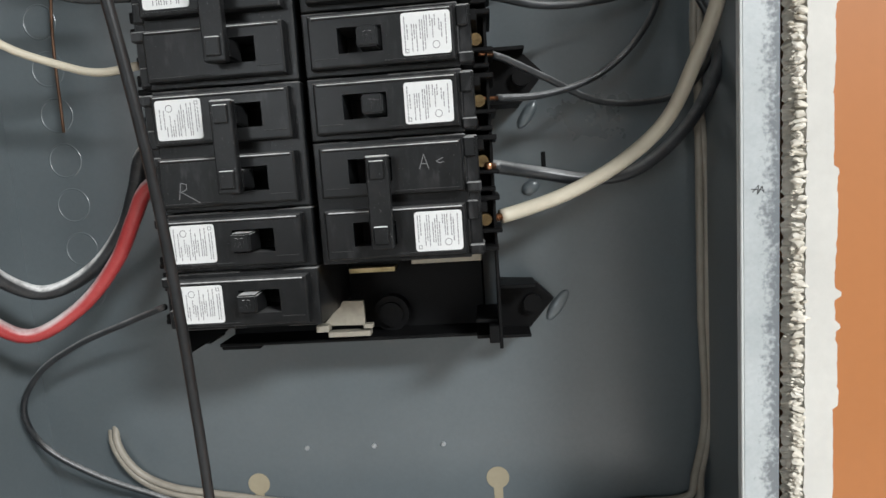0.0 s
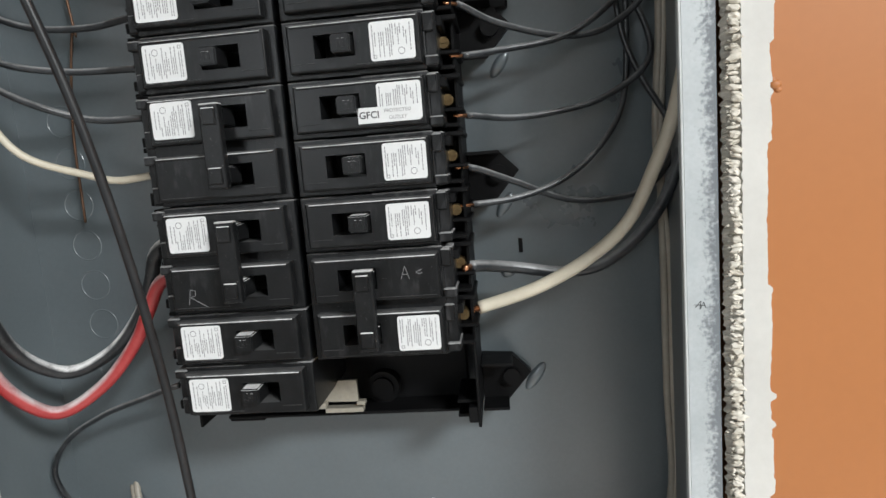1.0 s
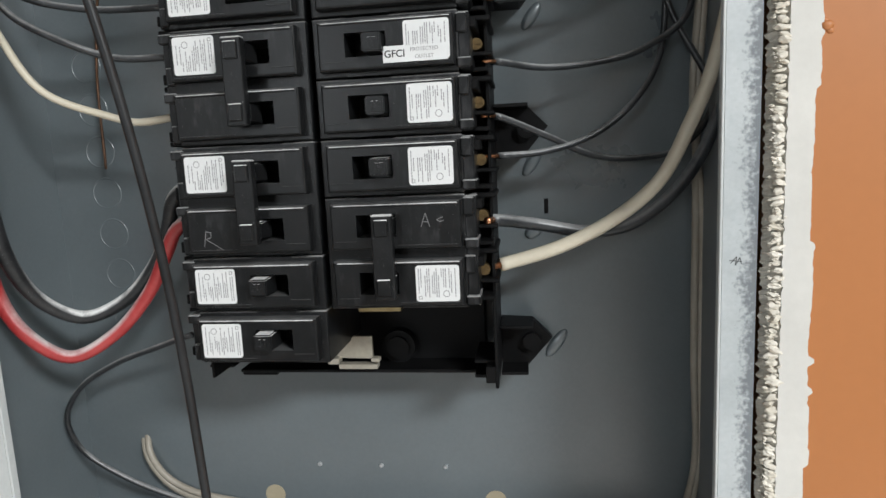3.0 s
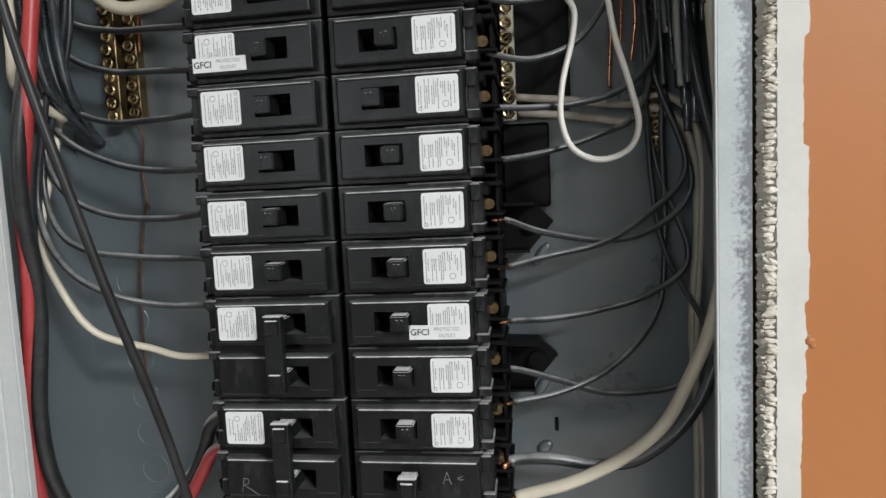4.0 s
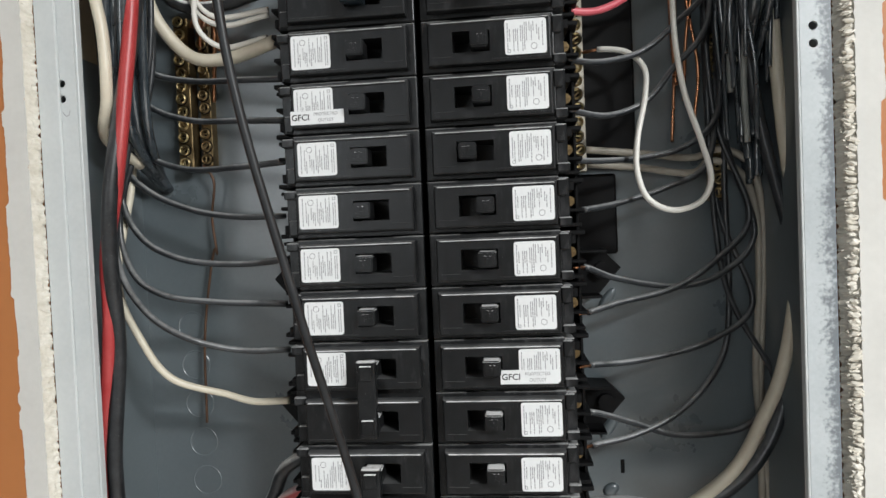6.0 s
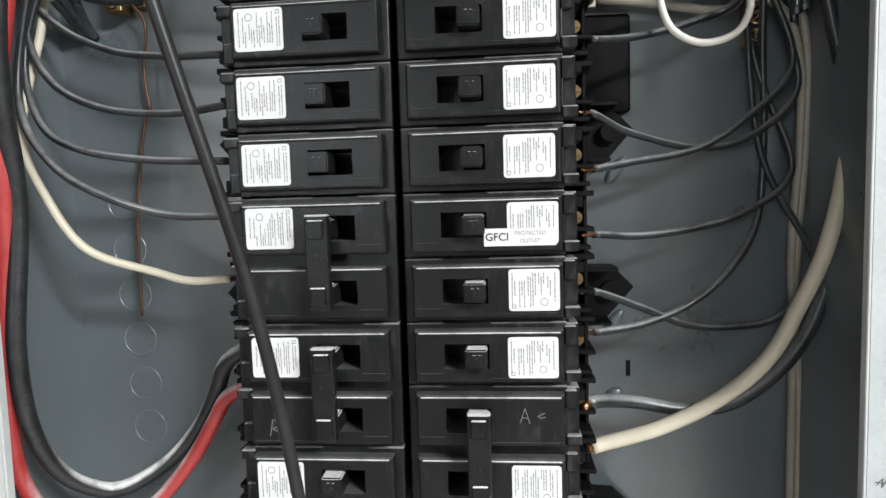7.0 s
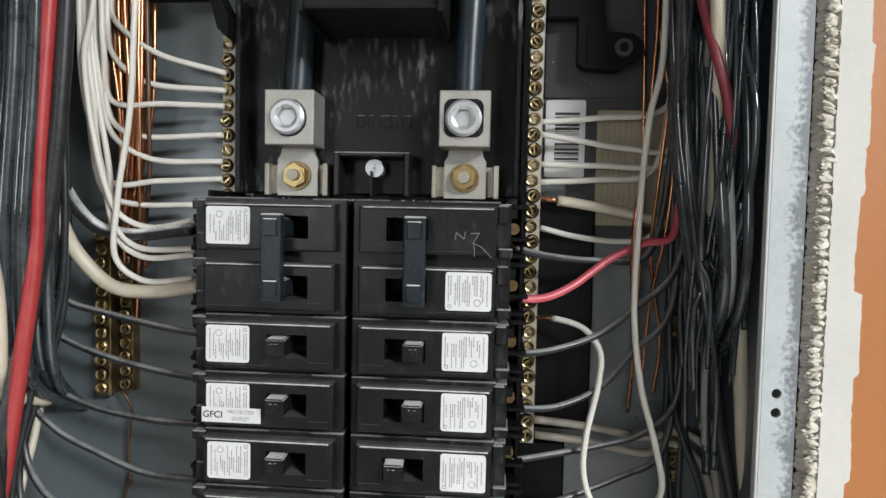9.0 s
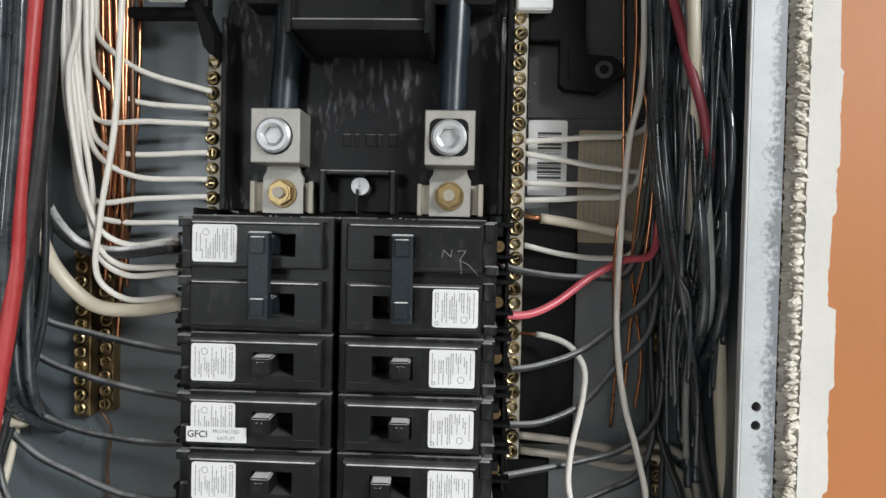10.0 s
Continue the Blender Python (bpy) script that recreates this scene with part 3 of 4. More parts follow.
    label = part("label", solid(B(), rounded(40.3, 59.4, rows[0] - 8, rows[0] + 8, 1.3), -0.36, 0.1), PAPER, ob, "white printed label")
    tagged(part("printing", label_print(rows[0], seed), INK, label, "rows of tiny grey print"), kind="stuff")
    return ob


def seat(side, slot):
    return pose(MID[side] / 1000, 0, Z0 + slot * PITCH / 1000, 0, 180 if side == "L" else 0, 0)


def text_mesh(words, size, x, y, z, bold=0.0):
    """Letters as a flat mesh, centred on x, z at the depth y."""
    cu = bpy.data.curves.new("letters", "FONT")
    cu.body, cu.size, cu.align_x, cu.align_y, cu.offset, cu.extrude = words, size / 1000, "CENTER", "CENTER", bold / 1000, 0.00004
    tmp = new("letters", cu)
    bpy.context.view_layer.update()
    me = tmp.evaluated_get(bpy.context.evaluated_depsgraph_get()).to_mesh()
    bm = B()
    bm.from_mesh(me)
    bpy.data.objects.remove(tmp)
    bpy.data.curves.remove(cu)
    bm.transform(Matrix.Translation(mm(x, y, z)) @ pose(0, 0, 0, 90, 0, 0))
    return bm


def on(ob, child):
    """Keeps a child's places in mm from the panel's origin."""
    child.matrix_parent_inverse = ob.matrix_world.inverted() @ Matrix.Translation((0, 0, Z0))
    return child


first = {("R", 1): breaker(1, seed=3), ("R", 2): breaker(2, seed=8), ("R", "off"): breaker(1, True, 5), ("L", 1): breaker(1, seed=4, up=-1), ("L", 2): breaker(2, seed=9, up=-1)}
plan = [("L", n, 1) for n in (1, 2, 7, 8, 9, 10, 11, 12)] + [("R", n, 1) for n in (4, 5, 6, 7, 8, 9, 11, 12)] + [("R", 10, "off")]
plan += [("L", 3.5, 2), ("L", 5.5, 2), ("L", 13.5, 2), ("R", 2.5, 2), ("R", 13.5, 2)]
breakers = {}
shift = random.Random(21)
for side, slot, kind in plan:
    ob = first[side, kind]
    if (side, kind) in [(a, k) for a, _, k in breakers]:
        ob = copy_thing(ob, seat(side, slot))
    else:
        ob.matrix_basis = seat(side, slot)
    what = {1: "black single-pole circuit breaker with a white label", 2: "black two-pole circuit breaker with tied handles", "off": "black single-pole circuit breaker switched the other way"}[kind]
    tagged(ob, what, "circuit breaker", "circuit breakers in the panel")
    breakers[side, slot, kind] = ob
    for child in ob.children:
        if child.name.startswith("label"):
            child.location = (shift.uniform(-0.5, 0.5) / 1000, 0, shift.uniform(-0.5, 0.5) / 1000)
# the uppermost pair has bluer handles
for key in (("L", 13.5, 2), ("R", 13.5, 2)):
    for child in breakers[key].children_recursive:
        if child.type == "MESH" and child.data.materials[0] == HANDLE:
            child.material_slots[0].link = "OBJECT"
            child.material_slots[0].material = TEAL
bpy.context.view_layer.update()

# the two stuck-on strips with lettering
for key, x0, x1, z0, z1 in ((("L", 11, 1), -63.5, -37.3, 270.8, 277.4), (("R", 6, 1), 31.9, 58.9, 144.1, 150.8)):
    ob = breakers[key]
    tagged(ob, "black single-pole circuit breaker with a ground-fault sticker")
    strip = on(ob, part("sticker", put(B(), x0, x1, -0.62, -0.40, z0, z1, 0.08), PAPER, ob, "white sticker reading GFCI protected outlet"))
    zc = (z0 + z1) / 2
    part("lettering", text_mesh("GFCI", 4.1, x0 + 5.0, -0.68, zc, 0.06), DARK_INK, strip)
    part("lettering", text_mesh("PROTECTED", 2.1, x0 + 17.4, -0.68, zc + 1.4), INK, strip)
    part("lettering", text_mesh("OUTLET", 2.1, x0 + 17.4, -0.68, zc - 1.5), INK, strip)


for key, lines in ((("R", 2.5, 2), [[(44.2, 75.4), (46.2, 81.2), (48.0, 75.2)], [(44.9, 77.5), (47.4, 77.4)], [(53.8, 79.4), (51.0, 78.2), (52.4, 77.4), (54.0, 77.8)]]),
                   (("L", 3.5, 2), [[(-55.6, 69.4), (-54.4, 76.2), (-52.0, 75.6), (-52.2, 73.4), (-54.6, 72.6), (-51.0, 70.4), (-46.4, 67.4)]]),
                   (("R", 13.5, 2), [[(44.4, 352.0), (45.0, 355.0), (48.2, 352.2), (48.6, 355.4)], [(52.6, 345.0), (52.2, 351.4), (54.4, 355.0), (50.8, 354.6)], [(51.6, 350.8), (55.4, 349.2), (59.6, 344.8)]])):
    bm = B()
    for line in lines:
        stroke(bm, line, -0.12)
    bmesh.ops.recalc_face_normals(bm, faces=bm.faces)
    on(breakers[key], part("scratched_mark", bm, SCRATCH, breakers[key], "thin pale hand-scratched mark"))

# ---- the black base that carries the breakers ----
base = thing("breaker_base", "black moulded plastic base behind the breakers", "panel interior", at=(0, 70, -10))
def in_base(name, bm, mat, label=""):
    return on(base, part(name, bm, mat, base, label))


bpy.context.view_layer.update()
in_base("spine", put(B(), -66, 66, 61, 70, -5, 372, 0.8), DULL)
in_base("side_rail", put(B(), 72.2, 73.8, 25, 72, -7, 372, 0.4), DULL)
in_base("side_rail", put(B(), -75.8, -74.2, 30, 72, -4, 372, 0.4), DULL)
bm = put(B(), -66, 73, 42, 61, -5.2, -3.4, 0.5)
put(bm, -66, -46, 44, 62, -7.4, -5.0, 0.6)
in_base("lower_lip", bm, DULL)
for z in (-2.4, 5):
    in_base("slot_rib", put(B(), 62, 72, 30, 60, z - 0.9, z + 0.9, 0.3), DULL)
in_base("slot_cheek", put(B(), 67.8, 72.4, 24, 60, -4, 4, 0.4), DULL)
in_base("slot_boss", round_bar(round_bar(B(), 19, 5, 54, 62, 9, 28), 19, 5, 52, 62, 6, 28), DULL)
for base_z in (4.0, 116.0, 190.6):
    for s in (1, -1):
        z = base_z + (4.0 if s < 0 and base_z < 50 else 0)
        bm = solid(B(), [(s * (74 if s > 0 else 76), z + 13.5), (s * 91, z + 12.5), (s * 101, z + 2.2), (s * 88, z - 13), (s * (74 if s > 0 else 76), z - 13)], 66, 72)
        put(bm, *sorted((s * 74, s * 91)), 50, 67, z + 11.4, z + 13.2, 0.3)
        put(bm, *sorted((s * 74, s * 88)), 50, 67, z - 13.2, z - 11.6, 0.3)
        round_bar(bm, s * 90, z + 1, 62, 66.5, 4.6, 20)
        foot = in_base("mounting_foot", bm, DULL)
        on(base, foot)
in_base("side_plate", put(B(), 74.5, 100, 66, 71.5, 200.6, 246, 1.2), DULL)
in_base("side_plate", put(B(), 74.5, 112, 67, 72, 252, 372, 1.2), DULL)
# two dark sheets stand in for the shade on the box back
in_base("shade_sheet", put(B(), 84.5, 174, 71.2, 72.5, 424, 598, 0.5), CHARCOAL, "charcoal sheet in place of the shaded box back")
in_base("shade_sheet", put(B(), 97.5, 156, 71.2, 72.5, 350, 424, 0.5), CHARCOAL)
# bright metal tongue in the empty slot
bm = solid(B(), [(-12.0, 4.0), (-1.5, 15.4), (8.5, 15.4), (8.5, 3.6)], 39, 41)
put(bm, -9, 11.5, 36, 41, -1.2, 1.4, 0.3)
put(bm, 8.0, 12.5, 37, 41, 2.2, 4.4, 0.3)
put(bm, -14, -8, 34, 40, 2.0, 5.2, 0.3)
in_base("bus_tongue", bm, DULL_TIN, "bright tinned bus tongue")
in_base("bus_tongue", put(B(), 33.7, 66.2, 33, 44, 32.6, 36, 0.3), DULL_TIN, "tan metal strip under the breaker")
in_base("bus_tongue", put(B(), 4, 26, 34, 42, 29.5, 32.0, 0.3), BRASS, "brassy strip under the breaker")

# upper plate with moulded well, ribs and ledge
bm = put(B(), -73, 73.5, 66, 71, 372, 598, 1.0)
for x in (-71, 70.5):
    put(bm, x - 1.2, x + 1.2, 52, 66, 372, 470, 0.4)
in_base("upper_plate", bm, PLATE)
bm = B()
for x0, x1, z0, z1 in ((-20.5, -17.5, 371, 393), (15.0, 18.0, 371, 393), (-17.5, 15.0, 390.6, 393)):
    put(bm, x0, x1, 50, 67, z0, z1, 0.6)
put(bm, -2.6, -1.4, 54, 67, 371, 384, 0.3)
in_base("screw_well", bm, BLACK)
bm = round_bar(B(), -1.0, 385.5, 57, 67, 4.6, 24)
put(bm, -4.0, 2.0, 56.4, 57.4, 385.0, 386.0)
put(bm, -1.5, -0.5, 56.4, 57.4, 382.5, 388.5)
in_base("cross_head_screw", bm, ZINC, "zinc cross-head screw")
bm = B()
for k, w in enumerate((4, 2.5, 5, 3, 4.5)):
    put(bm, -12 + 6 * k, -12 + 6 * k + w, 65.4, 66.2, 407, 413.5, 0.3)
in_base("moulded_mark", bm, PLATE)
bm = put(B(), -28, 34.6, 24, 66, 458, 598, 1.2)
put(bm, -28, 34.6, 19, 66, 453, 458, 1.0)
for x in (-28, 34.6):
    put(bm, x - 1.4, x + 1.4, 16, 66, 450.5, 598, 0.6)
put(bm, -60, -28, 50, 66, 476, 598, 1.0)
put(bm, 34.6, 66, 50, 66, 476, 598, 1.0)
in_base("ledge", bm, BLACK)
# arms that hold the bars
bm = solid(B(), [(-84, 474), (-80, 474), (-72.5, 458), (-72.5, 447), (-78, 452)], 44, 58)
put(bm, -128, -80, 54, 60, 469.5, 475.5, 1.0)
put(bm, -92, -80, 52, 60, 474, 492, 1.0)
in_base("bar_arm", bm, DULL)
bm = solid(B(), [(99.4, 461.6), (99.4, 439), (102, 436.5), (119, 435), (131.5, 444), (131, 449), (126, 453), (113, 454), (112.5, 461.6)], 58, 66)
put(bm, 84, 112, 60, 68, 461.4, 600, 0.8)
for x0, x1, z0, z1 in ((103.5, 118, 439, 440.2), (103.5, 104.7, 440, 458)):
    put(bm, x0, x1, 57.4, 58.4, z0, z1, 0.2)
in_base("bar_arm", bm, DULL)
bm = round_bar(B(), 121.3, 446.0, 56.6, 58.4, 4.4, 24)
in_base("boss", bm, CHARCOAL)
# no hole is cut: a black disc paints its shaded inside
in_base("bolt_hole_shade", round_bar(B(), 121.3, 446.0, 56.3, 56.9, 2.3, 20), DULL)
in_base("clip", put(B(), 76.5, 94.5, 52, 58, 474, 500, 1.0), PAPER, "white plastic clip")
in_base("clip", put(B(), -106.4, -87, 40, 46, 474, 490, 1.0), PAPER, "white plastic clip")


# ---- lugs ----
def main_lug(x):
    ob = thing("main_lug", "tinned block lug with hex socket screw and tab", "lug", "main lugs", at=(x, 66, 371))
    bpy.context.view_layer.update()
    def add(name, bm, mat, parent=None, label=""):
        child = part(name, bm, mat, parent or ob, label)
        return on(ob, child) if parent is None else child
    add("block", put(B(), x - 12.4, x + 12.4, 45.5, 66, 395.4, 422.6, 0.5), TIN)
    bm = B()
    outer, inner = 8.8, 4.6
    rings = []
    for r, y, n in ((outer, 45.6, 0), (outer, 43.0, 0), (outer - 1.2, 42.2, 0), (inner + 1.2, 42.2, 0), (inner, 42.8, 1), (inner, 45.1, 1)):
        ring = []
        for i in range(36):
            a = i * math.tau / 36
            k = r / math.cos((a % (math.tau / 6)) - math.tau / 12) * math.cos(math.tau / 12) if n else r
            ring.append(bm.verts.new(mm(x - 0.4 + k * math.cos(a), y, 408.9 + k * math.sin(a))))
        rings.append(ring)
    for a, b in zip(rings, rings[1:]):
        for i in range(36):
            bm.faces.new((a[i], a[(i + 1) % 36], b[(i + 1) % 36], b[i]))
    bm.faces.new(rings[-1])
    bmesh.ops.recalc_face_normals(bm, faces=bm.faces)
    add("socket_screw", bm, ZINC, label="hex socket set screw")
    seam = rounded(x - 10.0, x + 9.2, 400.0, 418.4, 4.0) if x > 0 else rounded(x - 9.2, x + 9.0, 399.4, 418.0, 8.8)
    add("grease_ring", solid(B(), seam, 45.2, 45.7), PLATE, label="dark grease round the screw")
    tab = solid(B(), [(x - 10.4, 371), (x + 10.8, 371), (x + 10.8, 389.5), (x + 9.2, 392.0), (x + 8.4, 397), (x - 8.0, 397), (x - 8.8, 392.0), (x - 10.4, 389.5)], 59.6, 62.4)
    add("tab", tab, TIN)
    bm = put(B(), x - 16.5, x + 17.0, 62.6, 64.8, 371, 387.2, 0.4)
    put(bm, x + 14.4, x + 17.2, 55, 64, 371, 387.4, 0.4)
    put(bm, x - 16.6, x - 14.2, 57, 64, 371, 387.4, 0.4)
    add("bus_plate", bm, DULL_TIN)
    washer = add("washer", round_bar(B(), x, 381.2, 57.8, 59.8, 7.4, 28), OLD_BRASS, label="tarnished washer")
    nut = add("nut", round_bar(round_bar(B(), x, 381.2, 54.2, 58.2, 6.2, 6), x, 381.2, 53.4, 54.4, 4.9, 24), NUT, label="dull yellow brass hex nut")
    part("stud", round_bar(B(), x, 381.2, 50.6, 54, 2.9, 18), DULL_TIN, nut)
    return ob


for x in (-41.9, 44.9):
    main_lug(x)


# ---- screw bars ----
def screw_bar(name, label, x, y, z0, z1, step, wide, tint, screw_mat):
    ob = thing(name, label, "terminal bar", "terminal bars", at=(x, y + 8, z0))
    bpy.context.view_layer.update()
    on(ob, part("bar", put(B(), x - wide, x + wide, y, y + 9, z0, z1, 0.4), tint, ob))
    z, n, data = z0 + step / 2 + 0.5, 0, None
    while z < z1 - 2:
        if data is None:
            bm, rings = B(), []
            for r, d in ((3.3, 0.3), (3.2, -1.2), (2.6, -1.8), (2.0, -1.5), (1.5, -0.3), (0.5, 0.4)):
                rings.append([bm.verts.new(mm(r * math.cos(a * math.tau / 18), d, r * math.sin(a * math.tau / 18))) for a in range(18)])
            for a, b in zip(rings, rings[1:]):
                for i in range(18):
                    bm.faces.new((a[i], a[(i + 1) % 18], b[(i + 1) % 18], b[i]))
            bmesh.ops.recalc_face_normals(bm, faces=bm.faces)
            put(bm, -2.5, 2.5, -1.2, 0.2, -0.4, 0.4)
            screw = part("bar_screw", bm, screw_mat, ob, smooth=False)
            data = screw.data
            # black disc that paints the shaded gap round the screw
            hole = part("bore_shade", round_bar(B(), 0, 0, -0.25, 0.3, 3.7, 18), DULL, screw)
            bore_shade = hole.data
        else:
            screw = new("bar_screw", data)
            screw.parent = ob
            hole = new("bore_shade", bore_shade)
            hole.parent = screw
        screw.matrix_parent_inverse = ob.matrix_world.inverted() @ Matrix.Translation((0, 0, Z0))
        turn = (n * 47) % 180 - 90
        screw.matrix_basis = Matrix.Translation(mm(x - 0.6 + 0.4 * math.sin(n * 2.1), y - 0.5 * math.sin(n * 1.7), z)) @ pose(0, 0, 0, 0, turn, 0)
        z += step
        n += 1
    return ob


screw_bar("neutral_bar", "tinned neutral bar with a row of brass screws", -80.5, 64, 366, 466, 7.9, 3.6, DULL_TIN, BRASS)
screw_bar("neutral_bar", "tinned neutral bar with a row of brass screws", 79.6, 58, 247, 486, 7.6, 3.6, DULL_TIN, BRASS)
screw_bar("ground_bar", "small tarnished ground bar with brass screws", -150.5, 63, 260, 350, 7.6, 4.4, OLD_BRASS, BRASS)
screw_bar("ground_bar", "small tarnished ground bar with brass screws", -138.5, 66, 262, 350, 7.6, 3.2, OLD_BRASS, OLD_BRASS)
screw_bar("ground_bar", "small tarnished ground bar with brass screws", 155, 64, 228, 318, 7.6, 3.8, OLD_BRASS, BRASS)

# ---- paper labels in the box ----
def paper_label(name, label, x0, x1, z0, z1, mat, y=70.9):
    ob = thing(name, label, "label", at=(x0, y, z0))
    bpy.context.view_layer.update()
    on(ob, part("sheet", solid(B(), rounded(x0, x1, z0, z1, 1.2), y, y + 0.25), mat, ob))
    return ob


ob = paper_label("barcode_label", "white barcode label stuck inside the box", 85.6, 106.0, 383.4, 423, PAPER)
bm = B()
rnd = random.Random(3)
for z0, z1 in ((389, 401), (405, 417)):
    z = z0
    while z < z1:
        w = rnd.choice((0.3, 0.5, 0.9, 1.3))
        flat_bar(bm, 90.5, 103, z, min(z1, z + w), 70.84)
        z += w + rnd.choice((0.4, 0.7))
bmesh.ops.recalc_face_normals(bm, faces=bm.faces)
on(ob, tagged(part("printing", bm, DARK_INK, ob, "black barcode lines"), kind="stuff"))
ob = paper_label("instruction_label", "yellowed instruction label with rows of small print", 112, 153, 359, 418, CREAM)
bm = B()
for x in range(13):
    a = 115 + x * 2.8
    z = 415.0
    while z > 363:
        run = rnd.uniform(0.8, 4)
        if rnd.random() > 0.12:
            flat_bar(bm, a, a + 0.7, max(361, z - run), z, 70.84)
        z -= run + 0.6
bmesh.ops.recalc_face_normals(bm, faces=bm.faces)
on(ob, tagged(part("printing", bm, INK, ob, "grey small print"), kind="stuff"))


ob = thing("side_label", "yellowed paper label on the box side", "label", at=(LEFT, 30, 305))
bpy.context.view_layer.update()
on(ob, part("sheet", put(B(), LEFT, LEFT + 0.4, 2, 44, 318, 440, 0.1), CREAM, ob))


# ---- wires ----
LOOKS = {
    "black_branch": ("black_wire", "thin dusty black branch wire", WIRE_GREY),
    "white_branch": ("white_wire", "cream white branch wire to a breaker", WIRE_CREAM),
    "white_neutral": ("white_wire", "thin white neutral wire to a terminal bar", WIRE_WHITE),
    "white_loop": ("white_wire", "white spare wire hanging in a loop", WIRE_WHITE),
    "heavy_red": ("red_wire", "heavy red dusty feeder wire", WIRE_RED),
    "red_branch": ("red_wire", "rose red branch wire with bare tip", WIRE_PINK),
    "pink_stub": ("red_wire", "short dark rose wire among black wires", WIRE_ROSE),
    "heavy_black": ("black_wire", "heavy dusty black feeder wire", DUSTY_BLACK),
    "heavy_white": ("white_wire", "heavy cream white wire", WIRE_CREAM),
    "bundle_black": ("black_wire", "glossy black wire in the side bundle", WIRE_BLACK_SHEEN),
    "bundle_grey": ("grey_wire", "ash grey wire among the black bundle", WIRE_ASH),
    "old_copper": ("copper_wire", "dark tarnished ground wire behind the others", OLD_COPPER),
    "bare_copper": ("copper_wire", "bare copper ground wire", COPPER),
    "cord": ("cord", "thin dark grey cord hanging loose before the open panel", CORD),
    "beige_pair": ("beige_wire", "dull beige wire along the box side", WIRE_BEIGE),
    "service": ("service_cable", "thick blue-black service cable into a lug", SERVICE),
}


def smooth_line(spots, steps):
    """A centripetal curve through the spots."""
    p = [Vector(s) for s in spots]
    p = [p[0] * 2 - p[1], *p, p[-1] * 2 - p[-2]]
    line = []
    for i in range(1, len(p) - 2):
        a, b, c, d = p[i - 1 : i + 3]
        t1 = max((b - a).length, 1e-3) ** 0.5
        t2 = max((c - b).length, 1e-3) ** 0.5
        t3 = max((d - c).length, 1e-3) ** 0.5
        m1 = ((b - a) / t1 - (c - a) / (t1 + t2) + (c - b) / t2) * t2
        m2 = ((c - b) / t2 - (d - b) / (t2 + t3) + (d - c) / t3) * t2
        n = max(3, min(steps, int((c - b).length / 5) + 2))
        for k in range(n):
            u = k / n
            line.append(b * (2 * u**3 - 3 * u**2 + 1) + m1 * (u**3 - 2 * u**2 + u) + c * (3 * u**2 - 2 * u**3) + m2 * (u**3 - u**2))
    return line + [p[-2]]


def tube(line, r, sides=10):
    bm, last = B(), None
    side = Vector((1, 0.3, 0.2))
    for i, p in enumerate(line):
        way = (line[min(i + 1, len(line) - 1)] - line[max(i - 1, 0)]).normalized()
        side = (side - way * side.dot(way)).normalized()
        up = way.cross(side)
        ring = [bm.verts.new((p + (side * math.cos(a * math.tau / sides) + up * math.sin(a * math.tau / sides)) * r) / 1000) for a in range(sides)]
        if last:
            for a in range(sides):
                bm.faces.new((last[a], last[(a + 1) % sides], ring[(a + 1) % sides], ring[a]))
        else:
            bm.faces.new(ring[::-1])
        last = ring
    bm.faces.new(last)
    bmesh.ops.recalc_face_normals(bm, faces=bm.faces)
    return bm


def wire(kind, r, spots, bare=0):
    """A wire through spots in mm; bare: mm of stripped copper at its first end."""
    name, label, mat = LOOKS[kind]
    line = smooth_line(spots, 14)
    if bare:
        ob = thing(name, label, "wire")
        cut, run = 1, 0.0
        while cut < len(line) - 2 and run < bare:
            run += (line[cut] - line[cut - 1]).length
            cut += 1
        part("insulation", tube(line[cut - 1 :], r, 12), mat, ob, smooth=True)
        part("bare_end", tube(line[:cut], r * 0.55, 10), COPPER, ob, "bare copper end", smooth=True)
        return ob
    ob = part(name, tube(line, r, 12), mat, None, smooth=True)
    ob.location.z = Z0
    return tagged(ob, label, "wire")


wire("service", 7.0, [(-41.9, 57, 415), (-40.5, 57, 440), (-38, 56, 480), (-37, 55, 540), (-37, 55, 598)])
wire("service", 7.2, [(44.9, 57, 415), (45.5, 57, 440), (47, 56, 480), (48, 55, 540), (48, 55, 598)])

wire("black_branch", 1.7, [(-154, 30, 600), (-155, 30, 480), (-154, 30, 362), (-167, 40, 325), (-159, 46, 314), (-136, 46, 308), (-101, 36, 304), (-78, 32, 302)])
wire("black_branch", 1.7, [(-157, 36, 600), (-158, 36, 480), (-157, 36, 352), (-168, 40, 304), (-160, 46, 294), (-138, 46, 286), (-103, 36, 282), (-78, 32, 280)])
wire("black_branch", 1.7, [(-160, 42, 600), (-161, 42, 480), (-160, 42, 338), (-172, 40, 278), (-164, 46, 267), (-144, 46, 259), (-104, 36, 257), (-79, 32, 258)])
wire("black_branch", 1.7, [(-162, 30, 600), (-163, 30, 480), (-162, 30, 332), (-178, 44, 263), (-164, 44, 247), (-141, 44, 236), (-110, 36, 230), (-81, 34, 229)])
wire("black_branch", 1.7, [(-154, 36, 600), (-155, 36, 480), (-154, 36, 322), (-175, 36, 245), (-162, 32, 220), (-140, 32, 208), (-106, 32, 204), (-78, 28, 206)])
wire("black_branch", 1.7, [(-157, 42, 600), (-158, 42, 480), (-157, 42, 314), (-176, 34, 229), (-165, 28, 200), (-146, 24, 189), (-120, 30, 184), (-81, 30, 182)])
